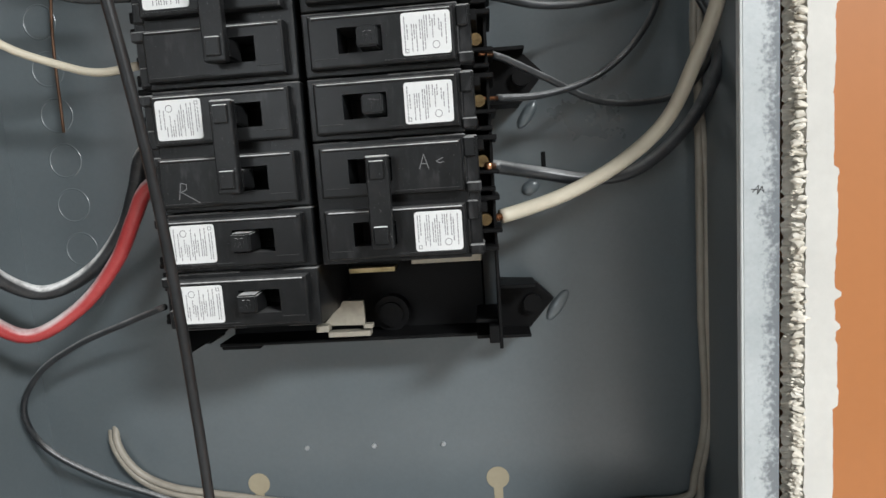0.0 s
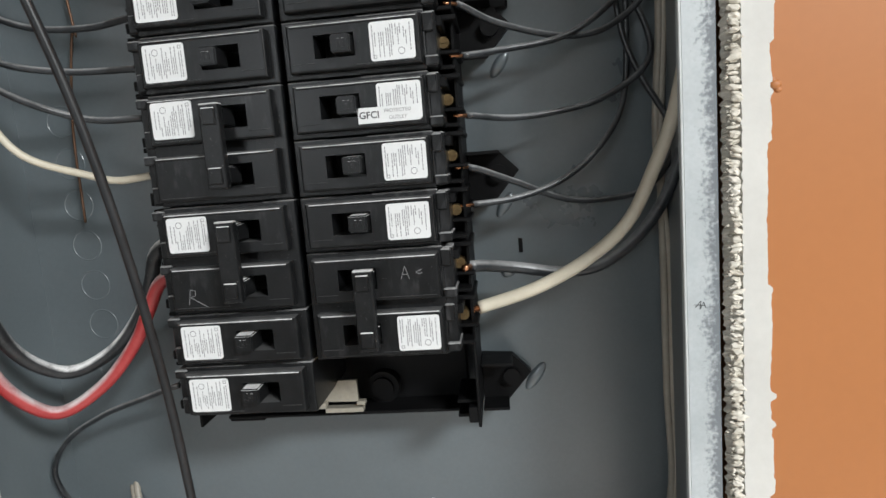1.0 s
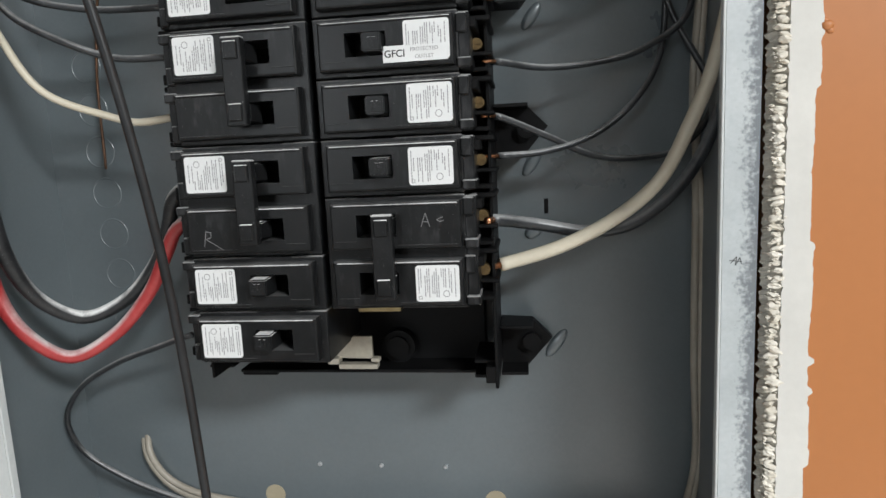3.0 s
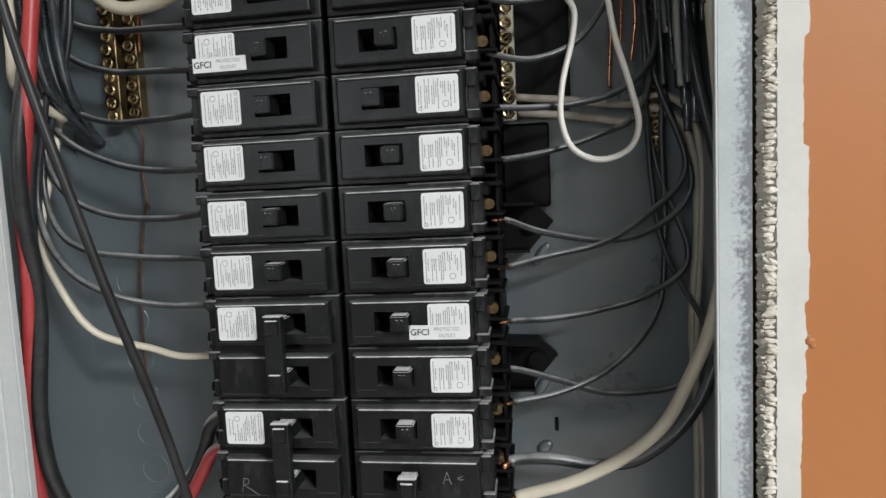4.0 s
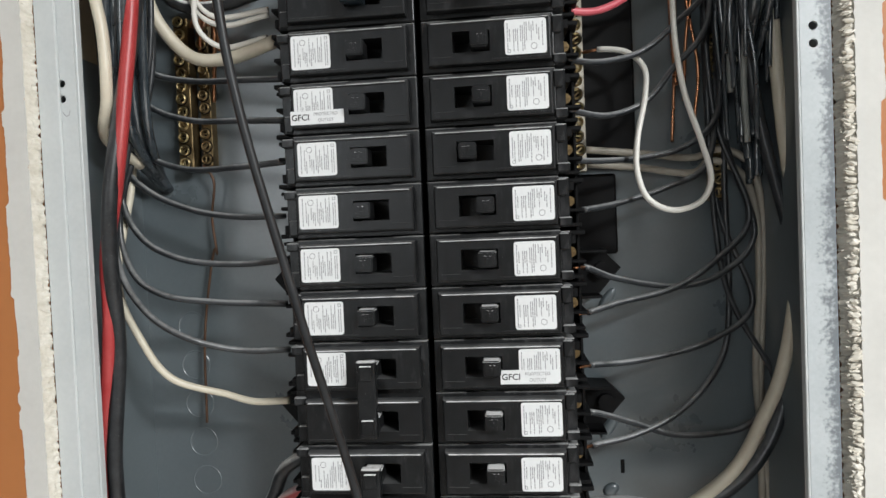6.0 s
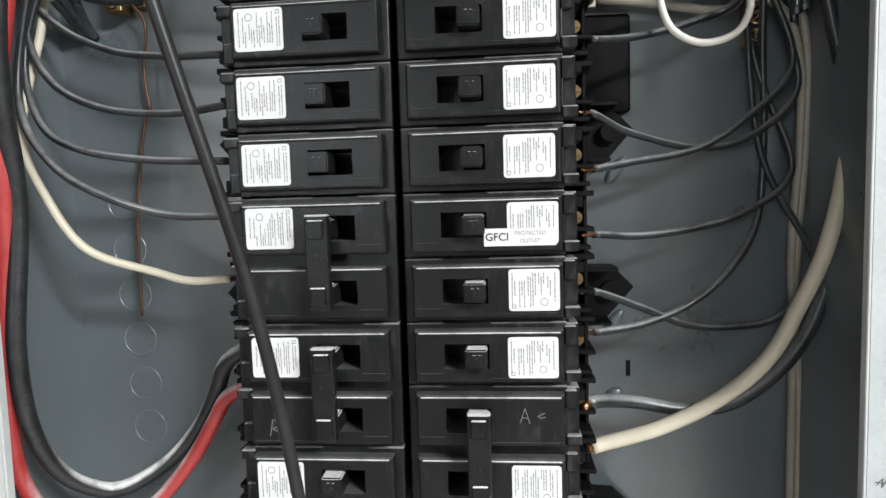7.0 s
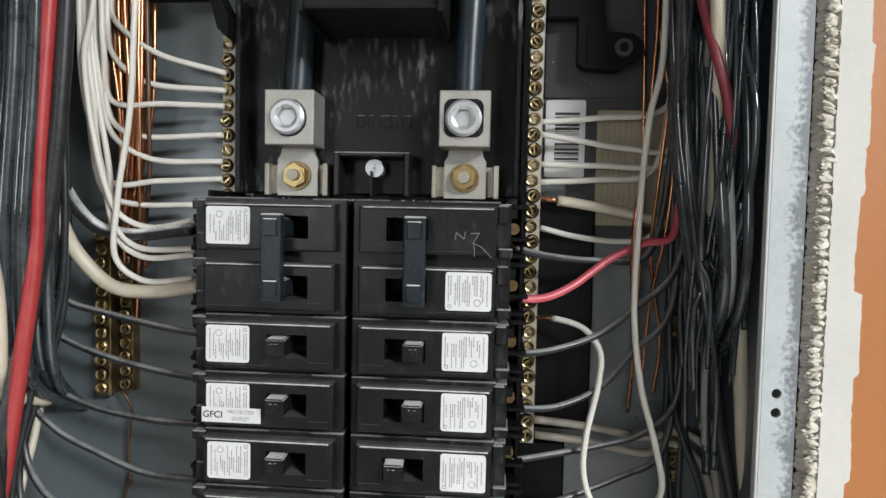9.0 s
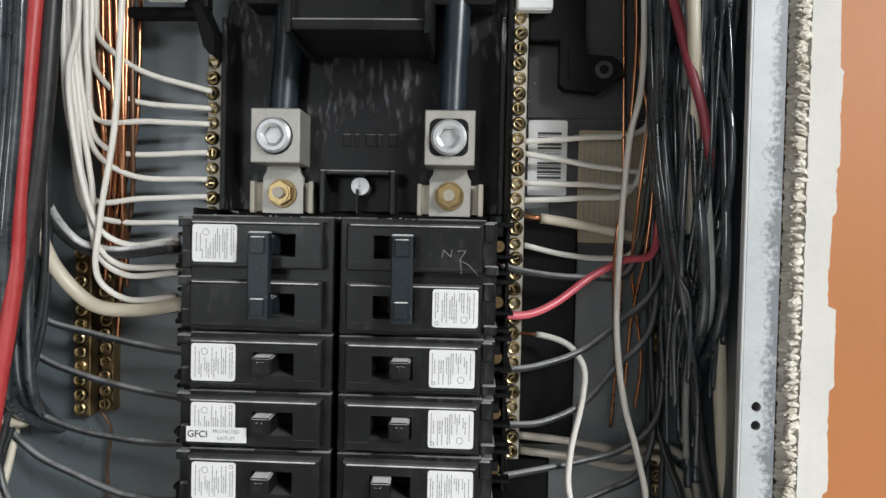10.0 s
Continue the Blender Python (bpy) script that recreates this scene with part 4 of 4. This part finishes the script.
wire("black_branch", 1.7, [(-160, 30, 600), (-161, 30, 480), (-160, 30, 305), (-172, 24, 211), (-150, 12, 182), (-127, 10, 168), (-105, 22, 159), (-79, 26, 158)])
wire("white_branch", 1.9, [(-170, 62, 600), (-172, 60, 420), (-175, 48, 260), (-172, 24, 195), (-158, 18, 168), (-144, 22, 145), (-119, 33, 133), (-103, 32, 129), (-82, 29, 130)])
wire("heavy_red", 3.5, [(-126, 10, 600), (-144, 9, 387), (-146, 8, 339), (-149, 4, 298), (-154, 0, 249), (-164, 4, 211), (-165, 5, 181), (-174, 7, 95), (-176, 11, 48), (-166, 15, 24), (-152, 26, 9), (-132, 36, 19), (-112, 40, 41), (-97, 35, 62), (-88, 33, 75), (-73, 33, 82)])
wire("heavy_black", 3.7, [(-126, 14, 600), (-137, 12, 399), (-146, 12, 340), (-156, -3, 241), (-159, -1, 212), (-163, 8, 167), (-166, 4, 101), (-166, 10, 64), (-161, 22, 40), (-149, 36, 28), (-129, 44, 36), (-109, 44, 56), (-96, 38, 76), (-88, 34, 91), (-73, 34, 100)])
wire("heavy_white", 2.9, [(-160, 0, 600), (-160, 0, 386), (-162, 0, 354), (-157, 0, 321), (-158, 2, 290), (-168, 14, 274), (-168, 44, 262)])
wire("bundle_black", 3, [(-156, 12, 600), (-160, 12, 440), (-166, 11, 340), (-169, 28, 280), (-171, 73, 250)])
wire("bundle_black", 3.2, [(-150, 8, 600), (-154, 8, 440), (-160, 7, 340), (-169, 24, 280), (-169, 73, 250)])
wire("bundle_black", 3, [(-145, 10, 600), (-149, 10, 440), (-155, 9, 340), (-165, 26, 280), (-168, 73, 250)])
wire("bundle_black", 2.8, [(-139, 6, 600), (-143, 6, 440), (-149, 5, 340), (-159, 22, 280), (-170, 73, 250)])
wire("bundle_black", 3.2, [(-142, 18, 600), (-146, 18, 440), (-152, 17, 340), (-162, 34, 280), (-169, 73, 250)])
wire("bundle_black", 2.8, [(-153, 24, 600), (-157, 24, 440), (-163, 23, 340), (-169, 40, 280), (-168, 73, 250)])
wire("bundle_black", 3, [(-148, 30, 600), (-152, 30, 440), (-158, 29, 340), (-168, 46, 280), (-171, 73, 250)])
wire("bundle_black", 2.6, [(-135, 16, 600), (-139, 16, 440), (-145, 15, 340), (-155, 32, 280), (-170, 73, 250)])
wire("white_neutral", 1.5, [(-134, 44, 600), (-134, 46, 467), (-134, 46, 461), (-134, 50, 457), (-118, 56, 444), (-81, 62, 434)])
wire("white_neutral", 1.5, [(-137, 44, 600), (-134, 43, 466), (-134, 43, 452), (-136, 50, 441), (-124, 56, 429), (-81, 62, 425)])
wire("white_neutral", 1.5, [(-139, 44, 600), (-135, 40, 464), (-134, 40, 440), (-136, 50, 417), (-112, 56, 417), (-82, 62, 417)])
wire("white_neutral", 1.5, [(-141, 44, 600), (-141, 46, 467), (-139, 46, 436), (-136, 50, 407), (-129, 56, 401), (-83, 62, 402)])
wire("white_neutral", 1.5, [(-144, 44, 600), (-141, 43, 466), (-139, 43, 432), (-136, 50, 400), (-121, 56, 389), (-83, 62, 388)])
wire("white_neutral", 1.5, [(-148, 44, 600), (-144, 40, 464), (-140, 40, 420), (-137, 50, 376), (-115, 56, 377), (-83, 62, 379)])
wire("white_neutral", 1.5, [(-151, 44, 600), (-151, 46, 467), (-147, 46, 419), (-140, 50, 370), (-130, 56, 365), (-98, 62, 365)])
wire("white_neutral", 1.5, [(-140, 36, 600), (-145, 38, 458), (-143, 38, 420), (-135, 40, 381), (-131, 44, 353), (-121, 46, 343), (-88, 42, 343)])
wire("white_neutral", 1.5, [(-134, 40, 600), (-142, 42, 460), (-139, 42, 421), (-134, 44, 382), (-132, 46, 348), (-118, 46, 338), (-88, 42, 340)])
wire("white_neutral", 1.5, [(-104, 28, 600), (-112, 30, 453), (-117, 34, 408), (-126, 38, 365), (-129, 42, 336), (-118, 46, 326), (-89, 42, 328)])
wire("white_neutral", 1.5, [(-138, 30, 600), (-134, 32, 460), (-140, 34, 435), (-132, 38, 373), (-127, 42, 359), (-115, 46, 353), (-88, 42, 357)])
wire("heavy_black", 3.4, [(-140, 36, 600), (-168, 40, 431), (-162, 40, 395), (-156, 44, 369), (-144, 48, 353), (-126, 48, 349), (-89, 42, 353)])
wire("heavy_white", 3.6, [(-150, 26, 600), (-150, 28, 460), (-163, 36, 381), (-158, 38, 361), (-152, 44, 340), (-136, 49, 322), (-113, 48, 320), (-85, 41, 325)])
wire("old_copper", 1.25, [(-142, 54, 600), (-141, 54, 470), (-139, 54, 410), (-133, 58, 382), (-131, 66, 355)])
wire("bare_copper", 1.25, [(-141, 53, 600), (-141, 53, 470), (-134, 53, 410), (-136, 57, 382), (-138, 66, 355)])
wire("bare_copper", 1.25, [(-140, 63, 600), (-138, 63, 470), (-136, 63, 410), (-138, 67, 382), (-141, 66, 355)])
wire("old_copper", 1.25, [(-138, 55, 600), (-138, 55, 470), (-136, 55, 410), (-131, 59, 375), (-129, 66, 340)])
wire("bare_copper", 1.25, [(-137, 63, 600), (-137, 63, 470), (-132, 63, 410), (-131, 67, 382), (-129, 66, 355)])
wire("bare_copper", 1.25, [(-136, 55, 600), (-136, 55, 470), (-134, 55, 410), (-135, 59, 375), (-140, 66, 340)])
wire("old_copper", 1.25, [(-135, 62, 600), (-133, 62, 470), (-133, 62, 410), (-131, 66, 377), (-133, 66, 345)])
wire("bare_copper", 1.25, [(-133, 54, 600), (-132, 54, 470), (-129, 54, 410), (-134, 58, 370), (-140, 66, 330)])
wire("bare_copper", 1.25, [(-133, 55, 600), (-133, 55, 470), (-128, 55, 410), (-131, 59, 377), (-134, 66, 345)])
wire("old_copper", 1.25, [(-131, 61, 600), (-129, 61, 470), (-130, 61, 410), (-132, 65, 375), (-138, 66, 340)])
wire("bare_copper", 1.25, [(-130, 57, 600), (-130, 57, 470), (-127, 57, 410), (-133, 61, 375), (-141, 66, 340)])
wire("bare_copper", 1.25, [(-129, 61, 600), (-129, 61, 470), (-127, 61, 410), (-135, 65, 382), (-145, 66, 355)])
wire("old_copper", 1.25, [(-128, 58, 600), (-129, 58, 470), (-125, 58, 410), (-128, 62, 370), (-132, 66, 330)])
wire("bare_copper", 1.25, [(-126, 54, 600), (-125, 54, 470), (-126, 54, 410), (-125, 58, 370), (-128, 66, 330)])
wire("bare_copper", 1.25, [(-125, 54, 600), (-125, 54, 470), (-124, 54, 410), (-126, 58, 370), (-131, 66, 330)])
wire("old_copper", 1.25, [(-124, 58, 600), (-125, 58, 470), (-122, 58, 410), (-132, 62, 377), (-144, 66, 345)])
wire("bare_copper", 1.25, [(-123, 54, 600), (-124, 54, 470), (-125, 54, 410), (-126, 58, 355), (-133, 66, 300)])
wire("bare_copper", 1.25, [(-121, 55, 600), (-123, 55, 470), (-124, 55, 410), (-129, 59, 375), (-140, 66, 340)])
wire("old_copper", 1.25, [(-121, 56, 600), (-121, 56, 470), (-120, 56, 410), (-122, 60, 382), (-128, 66, 355)])
wire("bare_copper", 1.25, [(-119, 60, 600), (-119, 60, 470), (-121, 60, 410), (-131, 64, 377), (-145, 66, 345)])
wire("old_copper", 0.75, [(-141, 64, 263), (-135, 64, 254), (-138, 66, 231), (-136, 66, 209), (-137, 66, 213), (-146, 66, 164), (-148, 66, 107)])
wire("cord", 1.2, [(-90, -220, 1250), (-80, -200, 800), (-60, -170, 600), (-45, -154, 450), (-39, -151, 375), (-33, -147, 320), (-29, -143, 260), (-17, -137, 200), (-4, -129, 140), (2, -122, 80), (2, -115, 20), (0, -109, -40), (-3, -102, -110), (-8, -98, -200), (-20, -95, -500), (-40, -110, -1000), (-60, -160, -1235), (-60, -260, -1246)])
wire("black_branch", 1.6, [(-88, 36, 18), (-111, 40, 10), (-141, 44, -1), (-166, 46, -16), (-179, 48, -36), (-175, 52, -57), (-152, 58, -78), (-123, 64, -94), (-105, 67, -103), (-70, 69, -112), (-20, 70, -118)])
wire("beige_pair", 2.0, [(83, 60, 259), (111, 62, 256), (142, 62, 252), (155, 62, 256), (170, 62, 248), (176, 62, 226), (176, 62, 186), (173, 62, 129), (174, 66, 67), (174, 66, -4), (175, 66, -64), (170, 68, -94), (168, 69, -104), (140, 70, -108), (60, 71, -108), (-30, 71, -106), (-90, 71, -98), (-120, 71, -92), (-136, 70, -82), (-145, 70, -66), (-149, 77, -54)])
wire("beige_pair", 2.0, [(84, 60, 251), (111, 62, 248), (142, 62, 244), (150, 62, 250), (166, 62, 242), (173, 62, 222), (174, 62, 186), (171, 62, 129), (177, 66, 66), (177, 66, -4), (177, 66, -64), (173, 68, -94), (172, 69, -107), (140, 70, -111), (60, 71, -112), (-30, 71, -110), (-90, 71, -102), (-120, 71, -96), (-136, 70, -86), (-147, 70, -68), (-152, 77, -56)])
wire("white_branch", 3.3, [(72, 28, 52), (76, 34, 52), (105, 36, 60), (131, 37, 73), (151, 38, 90), (163, 36, 114), (172, 34, 138), (181, 36, 181), (181, 38, 225), (183, 38, 219), (177, 36, 262), (158, 34, 600)], bare=6)
wire("black_branch", 3.0, [(71, 20, 75), (77, 30, 74), (96, 41, 70), (117, 44, 66), (137, 44, 68), (158, 44, 83), (171, 45, 101), (180, 46, 124), (180, 44, 124), (186, 42, 175), (163, 40, 300), (163, 38, 600)], bare=5)
wire("black_branch", 1.6, [(71, 26, 104), (77, 30, 104), (98, 40, 105), (122, 50, 112), (141, 56, 126), (154, 60, 146), (158, 62, 185), (157, 62, 232), (157, 58, 292), (155, 56, 480), (157, 58, 600)], bare=5)
wire("black_branch", 1.6, [(70, 24, 122), (76, 28, 122), (98, 40, 113), (123, 52, 102), (145, 58, 100), (165, 60, 104), (179, 58, 125), (155, 61, 185), (153, 59, 480), (155, 61, 600)], bare=5)
wire("black_branch", 1.6, [(71, 24, 146), (77, 28, 146), (98, 42, 144), (123, 52, 146), (147, 58, 152), (168, 58, 169), (153, 64, 229), (151, 62, 480), (153, 64, 600)], bare=5)
wire("black_branch", 1.6, [(71, 24, 173), (77, 28, 173), (95, 40, 176), (127, 52, 182), (150, 56, 196), (167, 56, 216), (151, 58, 276), (149, 56, 480), (151, 58, 600)], bare=5)
wire("black_branch", 1.6, [(70, 24, 196), (76, 28, 196), (93, 40, 189), (131, 56, 182), (152, 60, 187), (170, 58, 206), (157, 61, 266), (155, 59, 480), (157, 61, 600)], bare=5)
wire("black_branch", 1.6, [(70, 22, 225), (76, 26, 225), (96, 38, 228), (124, 48, 236), (144, 52, 246), (155, 64, 306), (153, 62, 480), (155, 64, 600)], bare=5)
wire("black_branch", 1.6, [(65, 22, 250), (71, 26, 250), (89, 36, 250), (114, 46, 252), (134, 50, 257), (150, 52, 271), (153, 58, 331), (151, 56, 480), (153, 58, 600)], bare=5)
wire("black_branch", 1.6, [(64, 20, 275), (70, 24, 275), (91, 36, 273), (113, 44, 281), (128, 46, 298), (144, 46, 316), (151, 61, 376), (149, 59, 480), (151, 61, 600)], bare=5)
wire("black_branch", 1.6, [(64, 20, 300), (70, 24, 300), (87, 34, 300), (112, 44, 307), (130, 46, 321), (146, 46, 337), (157, 64, 397), (155, 62, 480), (157, 64, 600)], bare=5)
wire("red_branch", 1.9, [(67, 22, 325), (70, 26, 325), (84, 32, 325), (97, 38, 330), (116, 46, 343), (133, 50, 351), (146, 52, 354), (150, 63, 398), (152, 66, 470), (154, 66, 600)], bare=6)
wire("black_branch", 1.7, [(67, 22, 351), (70, 26, 348), (94, 40, 343), (117, 48, 342), (134, 52, 344), (146, 56, 400), (148, 54, 600)], bare=4)
wire("white_neutral", 1.5, [(82, 61, 410), (112, 64, 413), (145, 66, 419), (153, 60, 469), (154, 56, 600)])
wire("white_neutral", 1.5, [(83, 61, 404), (104, 64, 401), (126, 66, 398), (148, 64, 398), (157, 60, 448), (158, 56, 600)])
wire("white_neutral", 1.5, [(83, 61, 389), (112, 64, 389), (146, 66, 392), (154, 60, 442), (155, 56, 600)])
wire("white_neutral", 1.5, [(83, 61, 380), (113, 64, 382), (138, 66, 386), (146, 60, 436), (147, 56, 600)])
wire("white_neutral", 1.5, [(84, 61, 357), (102, 64, 353), (125, 66, 351), (139, 64, 354), (147, 60, 404), (148, 56, 600)])
wire("white_branch", 2.6, [(84, 61, 372), (92, 61, 371), (113, 63, 368), (133, 63, 364), (148, 62, 362), (150, 60, 400), (152, 56, 600)], bare=6)
wire("white_loop", 1.5, [(83, 58, 312), (93, 54, 312), (106, 50, 308), (113, 46, 298), (112, 42, 284), (106, 36, 260), (105, 34, 243), (110, 33, 229), (122, 33, 223), (136, 34, 227), (141, 34, 237), (138, 38, 258), (132, 42, 282), (128, 44, 316), (128, 42, 359), (129, 41, 386), (131, 40, 411), (135, 40, 430), (136, 40, 463), (126, 40, 600)], bare=6)
wire("bare_copper", 1.1, [(123, 44, 600), (134, 46, 465), (133, 46, 428), (130, 46, 386), (127, 46, 359), (128, 50, 326), (132, 58, 291)])
wire("bare_copper", 0.9, [(134, 48, 600), (145, 50, 450), (142, 50, 419), (139, 52, 381), (138, 58, 345), (145, 62, 299), (143, 64, 274)])
wire("bare_copper", 0.9, [(136, 52, 600), (135, 52, 470), (146, 54, 400), (144, 54, 359), (139, 60, 321), (138, 66, 284)])
wire("bare_copper", 0.9, [(128, 62, 600), (135, 66, 348), (134, 68, 301), (132, 69, 262)])
wire("pink_stub", 2.1, [(130, 22, 520), (145, 9, 442), (148, 6, 428), (152, 6, 415), (155, 8, 403), (158, 14, 394), (159, 34, 378)])
wire("bundle_black", 1.7, [(136.2, 28, 600), (138.2, 22, 480), (137.7, 23, 440), (139.2, 22, 400), (153.8, 26, 330), (168, 54, 290), (170, 58, 250)])
wire("bundle_black", 2.3, [(139.8, 39, 600), (141.8, 33, 480), (142.8, 35, 440), (141.4, 33, 400), (153.5, 37, 330), (165, 50, 289), (167, 54, 249)])
wire("bundle_black", 2.6, [(137.2, 45, 600), (139.2, 39, 480), (140.6, 40, 440), (142.1, 39, 400), (155.4, 43, 330), (170, 52, 285), (172, 56, 240)])
wire("bundle_black", 1.5, [(139.4, 42, 600), (141.4, 36, 480), (140.2, 38, 440), (140.9, 36, 400), (153.0, 40, 330), (164, 59, 315), (166, 63, 300)])
wire("bundle_black", 2.3, [(136.3, 29, 600), (138.3, 23, 480), (139.8, 22, 440), (143.0, 23, 400), (155.9, 27, 330), (169, 63, 318), (171, 67, 306)])
wire("bundle_black", 1.7, [(137.6, 41, 600), (139.6, 35, 480), (139.7, 34, 440), (141.1, 35, 400), (155.3, 39, 330), (167, 50, 320), (169, 54, 311)])
wire("bundle_black", 1.7, [(139.7, 32, 600), (141.7, 26, 480), (143.7, 26, 440), (142.3, 26, 400), (156.1, 30, 330), (168, 52, 300), (170, 56, 270)])
wire("bundle_black", 1.5, [(143.5, 48, 600), (145.5, 42, 480), (147.2, 43, 440), (147.8, 42, 400), (157.9, 46, 330), (169, 58, 293), (171, 62, 257)])
wire("bundle_black", 2.3, [(140.8, 45, 600), (142.8, 39, 480), (145.4, 38, 440), (143.9, 39, 400), (156.3, 43, 330), (166, 59, 322), (168, 63, 315)])
wire("bundle_black", 1.5, [(142.9, 42, 600), (144.9, 36, 480), (149.3, 34, 440), (148.0, 36, 400), (157.0, 40, 330), (165, 52, 319), (167, 56, 308)])
wire("bundle_black", 2.3, [(145.9, 41, 600), (147.9, 35, 480), (149.3, 34, 440), (149.4, 35, 400), (158.9, 39, 330), (167, 54, 316), (169, 58, 302)])
wire("bundle_black", 1.5, [(143.1, 37, 600), (145.1, 31, 480), (147.5, 29, 440), (149.3, 31, 400), (158.0, 35, 330), (167, 54, 304), (169, 58, 278)])
wire("bundle_black", 1.5, [(146.9, 35, 600), (148.9, 29, 480), (153.1, 28, 440), (151.7, 29, 400), (159.4, 33, 330), (166, 62, 300), (168, 66, 271)])
wire("bundle_grey", 1.7, [(149.5, 38, 600), (151.5, 32, 480), (148.8, 34, 440), (153.8, 32, 400), (160.8, 36, 330), (169, 53, 311), (171, 57, 293)])
wire("bundle_black", 1.7, [(146.3, 20, 600), (148.3, 14, 480), (149.9, 12, 440), (151.7, 14, 400), (160.2, 18, 330), (168, 63, 283), (170, 67, 236)])
wire("bundle_black", 2.6, [(151.8, 20, 600), (153.8, 14, 480), (153.9, 16, 440), (152.9, 14, 400), (159.3, 18, 330), (164, 55, 294), (166, 59, 258)])
wire("bundle_black", 2.3, [(151.4, 35, 600), (153.4, 29, 480), (153.8, 30, 440), (153.1, 29, 400), (161.1, 33, 330), (168, 58, 307), (170, 62, 284)])
wire("bundle_black", 2.0, [(150.3, 47, 600), (152.3, 41, 480), (155.3, 39, 440), (153.9, 41, 400), (162.6, 45, 330), (169, 53, 304), (171, 57, 279)])
wire("bundle_grey", 2.3, [(151.9, 21, 600), (153.9, 15, 480), (152.8, 16, 440), (155.9, 15, 400), (161.9, 19, 330), (168, 53, 307), (170, 57, 285)])
wire("bundle_black", 2.6, [(154.5, 38, 600), (156.5, 32, 480), (156.0, 33, 440), (156.9, 32, 400), (162.3, 36, 330), (167, 62, 324), (169, 66, 319)])
wire("bundle_black", 2.6, [(151.9, 37, 600), (153.9, 31, 480), (155.6, 29, 440), (156.2, 31, 400), (161.2, 35, 330), (164, 56, 323), (166, 60, 316)])
wire("bundle_black", 1.5, [(152.7, 46, 600), (154.7, 40, 480), (156.6, 38, 440), (158.6, 40, 400), (162.7, 44, 330), (166, 63, 311), (168, 67, 292)])
wire("bundle_black", 1.7, [(157.7, 32, 600), (159.7, 26, 480), (160.8, 27, 440), (162.1, 26, 400), (164.1, 30, 330), (166, 50, 284), (168, 54, 238)])
wire("bundle_black", 1.7, [(155.0, 36, 600), (157.0, 30, 480), (160.7, 28, 440), (161.3, 30, 400), (164.2, 34, 330), (167, 59, 286), (169, 63, 242)])
wire("bundle_black", 2.0, [(159.7, 18, 600), (161.7, 12, 480), (161.1, 14, 440), (163.8, 12, 400), (166.3, 16, 330), (170, 61, 282), (172, 65, 235)])
wire("bundle_black", 1.7, [(157.2, 27, 600), (159.2, 21, 480), (163.9, 20, 440), (161.1, 21, 400), (163.6, 25, 330), (164, 51, 301), (166, 55, 273)])
wire("bundle_black", 1.5, [(161.3, 18, 600), (163.3, 12, 480), (164.5, 12, 440), (164.8, 12, 400), (166.9, 16, 330), (168, 53, 313), (170, 57, 297)])
wire("bundle_black", 1.7, [(160.1, 33, 600), (162.1, 27, 480), (164.7, 26, 440), (167.3, 27, 400), (166.4, 31, 330), (167, 55, 283), (169, 59, 236)])
wire("bundle_black", 2.0, [(162.9, 32, 600), (164.9, 26, 480), (165.2, 24, 440), (167.1, 26, 400), (167.1, 30, 330), (166, 61, 308), (168, 65, 286)])
wire("bundle_black", 2.3, [(167.0, 42, 600), (169.0, 36, 480), (170.2, 38, 440), (171.4, 36, 400), (167.0, 40, 330), (164, 54, 322), (166, 58, 314)])
# thin wires that cross and fan within the bundle
rnd = random.Random(41)
for n in range(30):
    x0, x1, x2 = rnd.uniform(133, 168), rnd.uniform(140, 170), rnd.uniform(150, 173)
    y0, y1, y2 = rnd.uniform(8, 34), rnd.uniform(6, 36), rnd.uniform(20, 62)
    low = rnd.uniform(275, 345)
    mid = 0.5 * (x0 + x1) + rnd.uniform(-4, 4)
    wire("bundle_grey" if n % 9 == 4 else "bundle_black", rnd.choice((0.9, 1.1, 1.3, 1.6)), [(x0, y0 + 8, 600), (mid, y0, 480), (x1, y1, 400), (0.5 * (x1 + x2) + rnd.uniform(-3, 3), 0.5 * (y1 + y2), 345), (x2, y2, low + 20), (min(174, x2 + 3), min(68, y2 + 6), low - 20)])
wire("heavy_white", 2.8, [(140, 6, 600), (146, 5, 470), (150, 10, 420), (158, 34, 350), (162, 50, 300)])


# plaster dust fallen on the breakers and the plate beside them
def fallen_dust(spots, seed):
    """Small uneven flakes lying on upward faces, each a squashed seven-sided lump."""
    rng = random.Random(seed)
    bm = B()
    for x0, x1, y0, y1, z0, z1, flat, count in spots:
        for _ in range(count):
            size = 0.10 + 0.42 * rng.random() ** 3
            at = (rng.uniform(x0, x1), rng.uniform(y0, y1), rng.uniform(z0, z1))
            made = bmesh.ops.create_icosphere(bm, subdivisions=1, radius=size / 1000)
            for v in made["verts"]:
                k = rng.uniform(0.6, 1.3)
                c = v.co * k
                c.x *= rng.uniform(1.0, 1.5)
                if flat == "z":
                    c.z *= 0.5
                else:
                    c.y *= 0.4
                v.co = c + Vector(mm(*at))
    return bm


flakes = [(-62, -1, 5.5, 30, 368.0, 368.1, "z", 60), (1, 62, 5.5, 30, 368.0, 368.1, "z", 60), (76, 112, 70.9, 71.1, 430, 500, "y", 40)]
ob = part("plaster_dust", fallen_dust(flakes, 5), GYPSUM)
ob.location.z = Z0
tagged(ob, "scattered white plaster dust lying on the breakers", "dust", kind="stuff")
